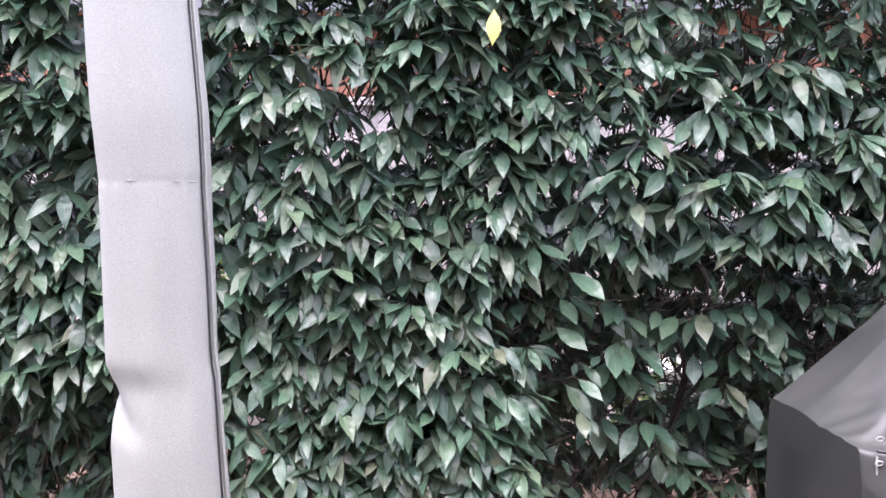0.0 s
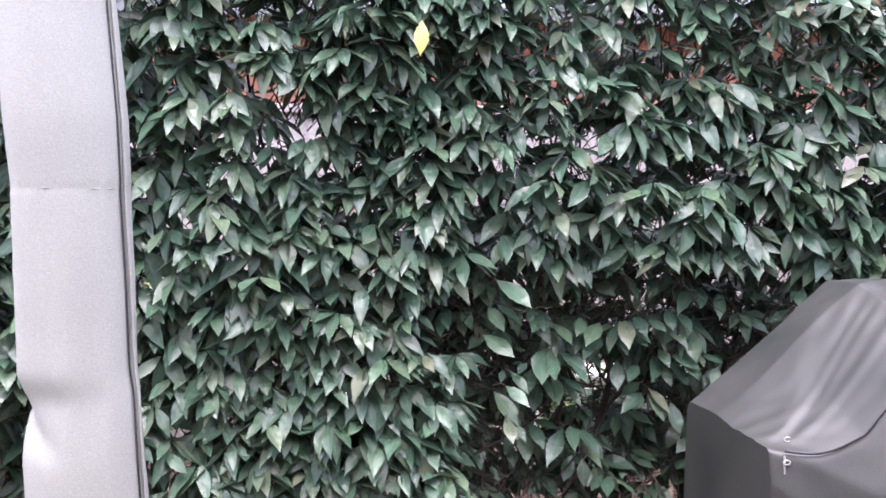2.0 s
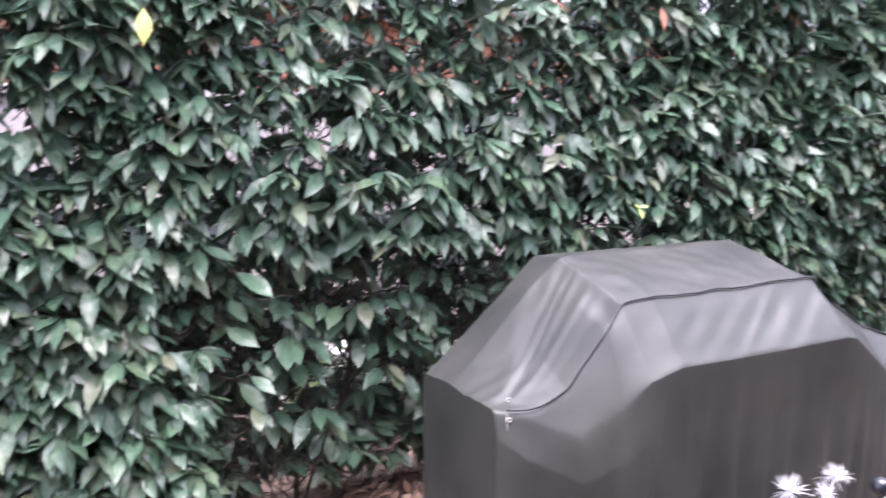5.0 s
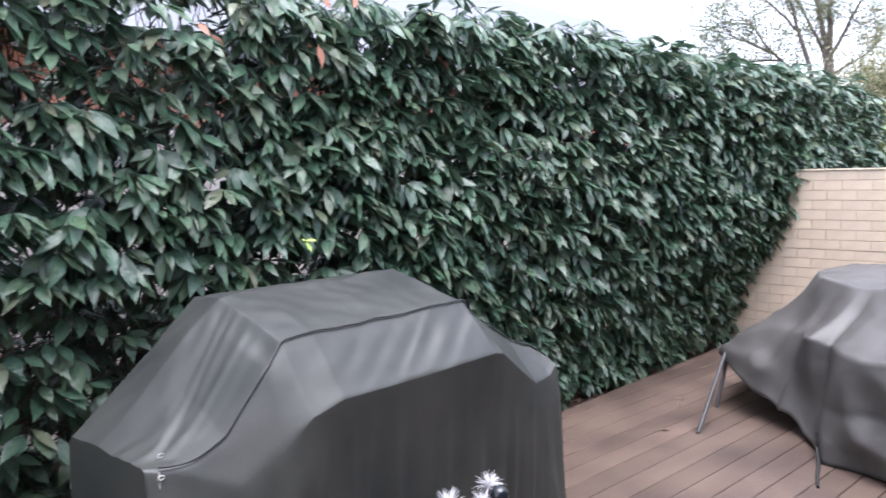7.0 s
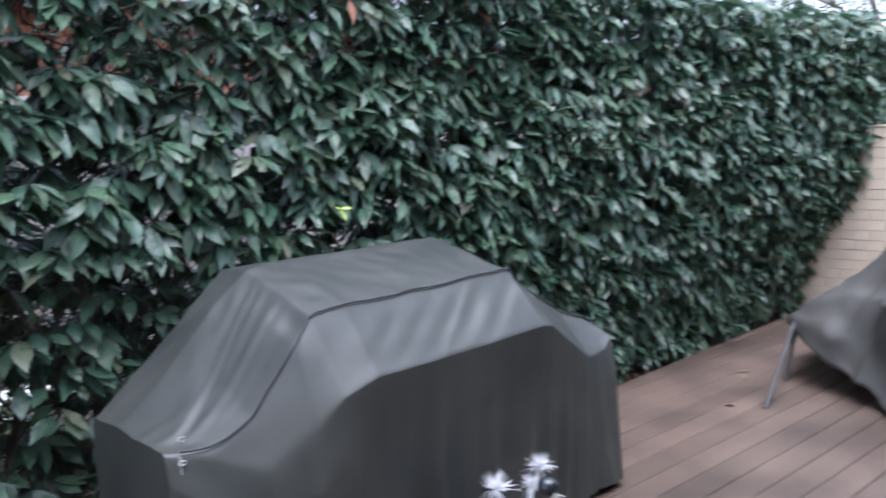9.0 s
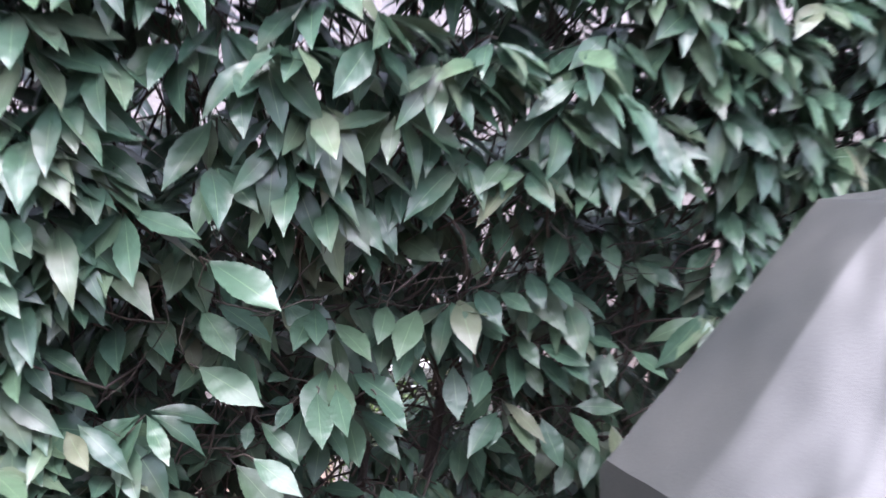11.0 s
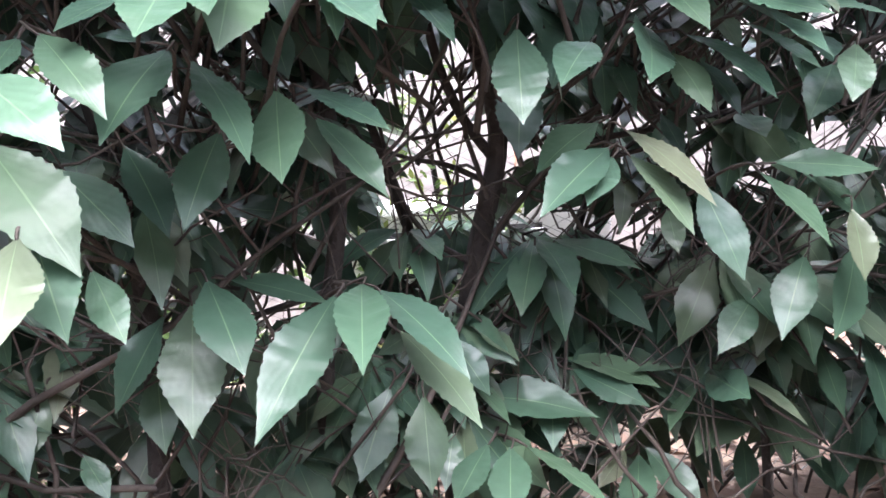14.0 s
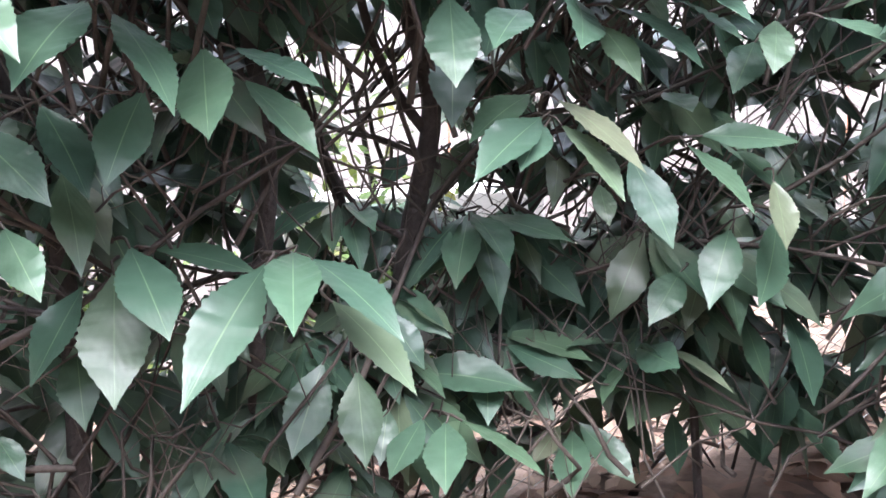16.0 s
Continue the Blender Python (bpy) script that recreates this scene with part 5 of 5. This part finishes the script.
# ---- single leaves of the open stretch ----
kinds = []
CURLS = [0.03 + 0.018 * k for k in range(12)]
for k in range(12):
    L = np.array([0.1])
    v, f, uv = leaves(np.zeros((1, 3)), np.array([[0, 1.0, 0]]), np.array([[0, 0, 1.0]]), L, L * 0.42, np.array([CURLS[k]]), np.array([0.06 + 0.022 * ((k * 5) % 12)]), stations=31, serrate=0.035)
    ob = link_mesh("leaf", v, f, M_LEAF, uvs=uv)
    kinds.append(ob.data)
    bpy.data.objects.remove(ob)
r = np.random.RandomState(17)
for i in range(len(SPRAYS)):
    yv = Vector(aim[i])
    xv = yv.cross(Vector((r.normal(0, 0.2), -0.45, 0.8))).normalized()
    yv = (yv + xv.cross(yv) * CURLS[i % 12]).normalized()
    rot = Matrix((xv, yv, xv.cross(yv))).transposed().to_4x4()
    size = SPRAYS[i, 5] / 100
    ob = new("leaf", kinds[i % 12])
    ob.parent = hedge
    ob.matrix_parent_inverse = Matrix.Translation(hedge.location).inverted()
    ob.matrix_basis = Matrix.Translation(foot[i]) @ rot @ Matrix.Diagonal((size * min(SPRAYS[i, 6], 47) / 43, size, size, 1))

# a pale bud, an orange leaf and a yellow leaf that stand out from the green
M_BUD = leaf_material("young_leaf", [(0.0, (0.3, 0.42, 0.08)), (1.0, (0.36, 0.46, 0.1))], rough=0.4, rib=(0.4, 0.5, 0.2))
M_RUST = leaf_material("rust_leaf", [(0.0, (0.26, 0.11, 0.065)), (1.0, (0.34, 0.15, 0.09))], rough=0.5, rib=(0.5, 0.25, 0.15))
M_YELLOW = leaf_material("yellow_leaf", [(0.0, (0.42, 0.42, 0.12)), (1.0, (0.42, 0.42, 0.12))], rough=0.4, rib=(0.5, 0.5, 0.2))
for at_, aim, L_, mat_ in (((2.27, 2.56, 1.28), (0.5, -0.7, 0.1), 0.05, M_BUD), ((2.27, 2.56, 1.28), (-0.6, -0.5, 0.2), 0.045, M_BUD), ((2.27, 2.56, 1.28), (0.1, -0.5, -0.6), 0.06, M_BUD),
                          ((2.42, 2.62, 2.16), (0.1, -0.3, -1.0), 0.11, M_RUST), ((0.26, 2.56, 1.99), (-0.05, -0.25, -1.0), 0.12, M_YELLOW)):
    L = np.array([L_])
    v, f, uv = leaves(np.array([at_]), np.array([aim]), np.array([[0.1, -0.7, 0.6]]), L, L * 0.42, np.array([0.15]), np.array([0.2]), stations=13, serrate=0.03)
    under(link_mesh("leaf", v, f, mat_, uvs=uv), hedge)

# browned leaves scattered along the thin top of the hedge
r = np.random.RandomState(23)
for _ in range(22):
    x, z = r.uniform(1.3, 3.6), r.uniform(2.02, 2.42)
    L = np.array([r.uniform(0.055, 0.09)])
    v, f, uv = leaves(np.array([(x, float(face_y(x, z)) + r.uniform(0.02, 0.16), z)]), np.array([(r.normal(0, 0.5), -0.6, r.normal(-0.6, 0.3))]), np.array([[r.normal(0, 0.4), -0.6, 0.7]]), L, L * 0.38, np.array([0.15]), np.array([0.25]), stations=9)
    under(link_mesh("leaf", v, f, M_RUST, uvs=uv), hedge)

# ---- boards and bricks, piece by piece ----
TILT_BOARDS = radians(-3.4)
for i in range(-6, 39):
    ymid = 2.55 + 0.2 - i * 0.1405
    for x0, x1 in ((-3.4, 1.95 if i % 2 else 0.3), (1.95 if i % 2 else 0.3, 7.32)):
        yc = ymid + math.tan(TILT_BOARDS) * ((x0 + x1) / 2 - 4)
        reach = abs(math.tan(TILT_BOARDS)) * (x1 - x0) / 2 + 0.07
        if yc + reach > 2.6 or yc - reach < -2.2:
            lo_hi = True
        else:
            lo_hi = False
        # each board is a thin bevelled plank, clipped straight along the hedge and the outer edge
        bm = box(-(x1 - x0) / 2 + 0.0015, -0.068, -0.024, (x1 - x0) / 2 - 0.0015, 0.068, 0.0, 0.003)
        bmesh.ops.transform(bm, matrix=Matrix.Translation(((x0 + x1) / 2, yc, 0)) @ Matrix.Rotation(TILT_BOARDS, 4, "Z"), verts=bm.verts)
        if lo_hi:
            for co, no in (((0, 2.6, 0), (0, 1, 0)), ((0, -2.195, 0), (0, -1, 0))):
                cut = bmesh.ops.bisect_plane(bm, geom=bm.verts[:] + bm.edges[:] + bm.faces[:], plane_co=co, plane_no=no, clear_outer=True)
                if bm.faces:
                    bmesh.ops.holes_fill(bm, edges=[e_ for e_ in bm.edges if e_.is_boundary])
        if not bm.faces:
            bm.free()
            continue
        under(part("board", bm, M_BOARD, None), deck)

bm = box(0, -0.1158, -0.0396, 0.025, 0.1158, 0.0396, 0.0025)
brick_mesh = bpy.data.meshes.new("brick")
bm.to_mesh(brick_mesh)
bm.free()
brick_mesh.materials.append(M_BRICK)
more_v, more_f = [], []
r = np.random.RandomState(4)
for c_ in range(18):
    z = 0.044 + c_ * 0.0862
    for j in range(26):
        y = 3.36 - j * 0.2385 - (0.119 if c_ % 2 else 0)
        if y < -2.07:
            continue
        dx = r.uniform(-0.0015, 0.0015)
        if y > 0.45:
            ob = new("brick", brick_mesh)
            under(ob, brick_wall)
            ob.matrix_basis = Matrix.Translation((7.4 + dx, y, z))
        else:
            o = len(more_v)
            more_v += [(7.4 + dx + v_.co.x, y + v_.co.y, z + v_.co.z) for v_ in brick_mesh.vertices]
            more_f += [tuple(o + i for i in p.vertices) for p in brick_mesh.polygons]
tagged(under(link_mesh("bricks", more_v, more_f, M_BRICK, smooth=False), brick_wall), kind="stuff")
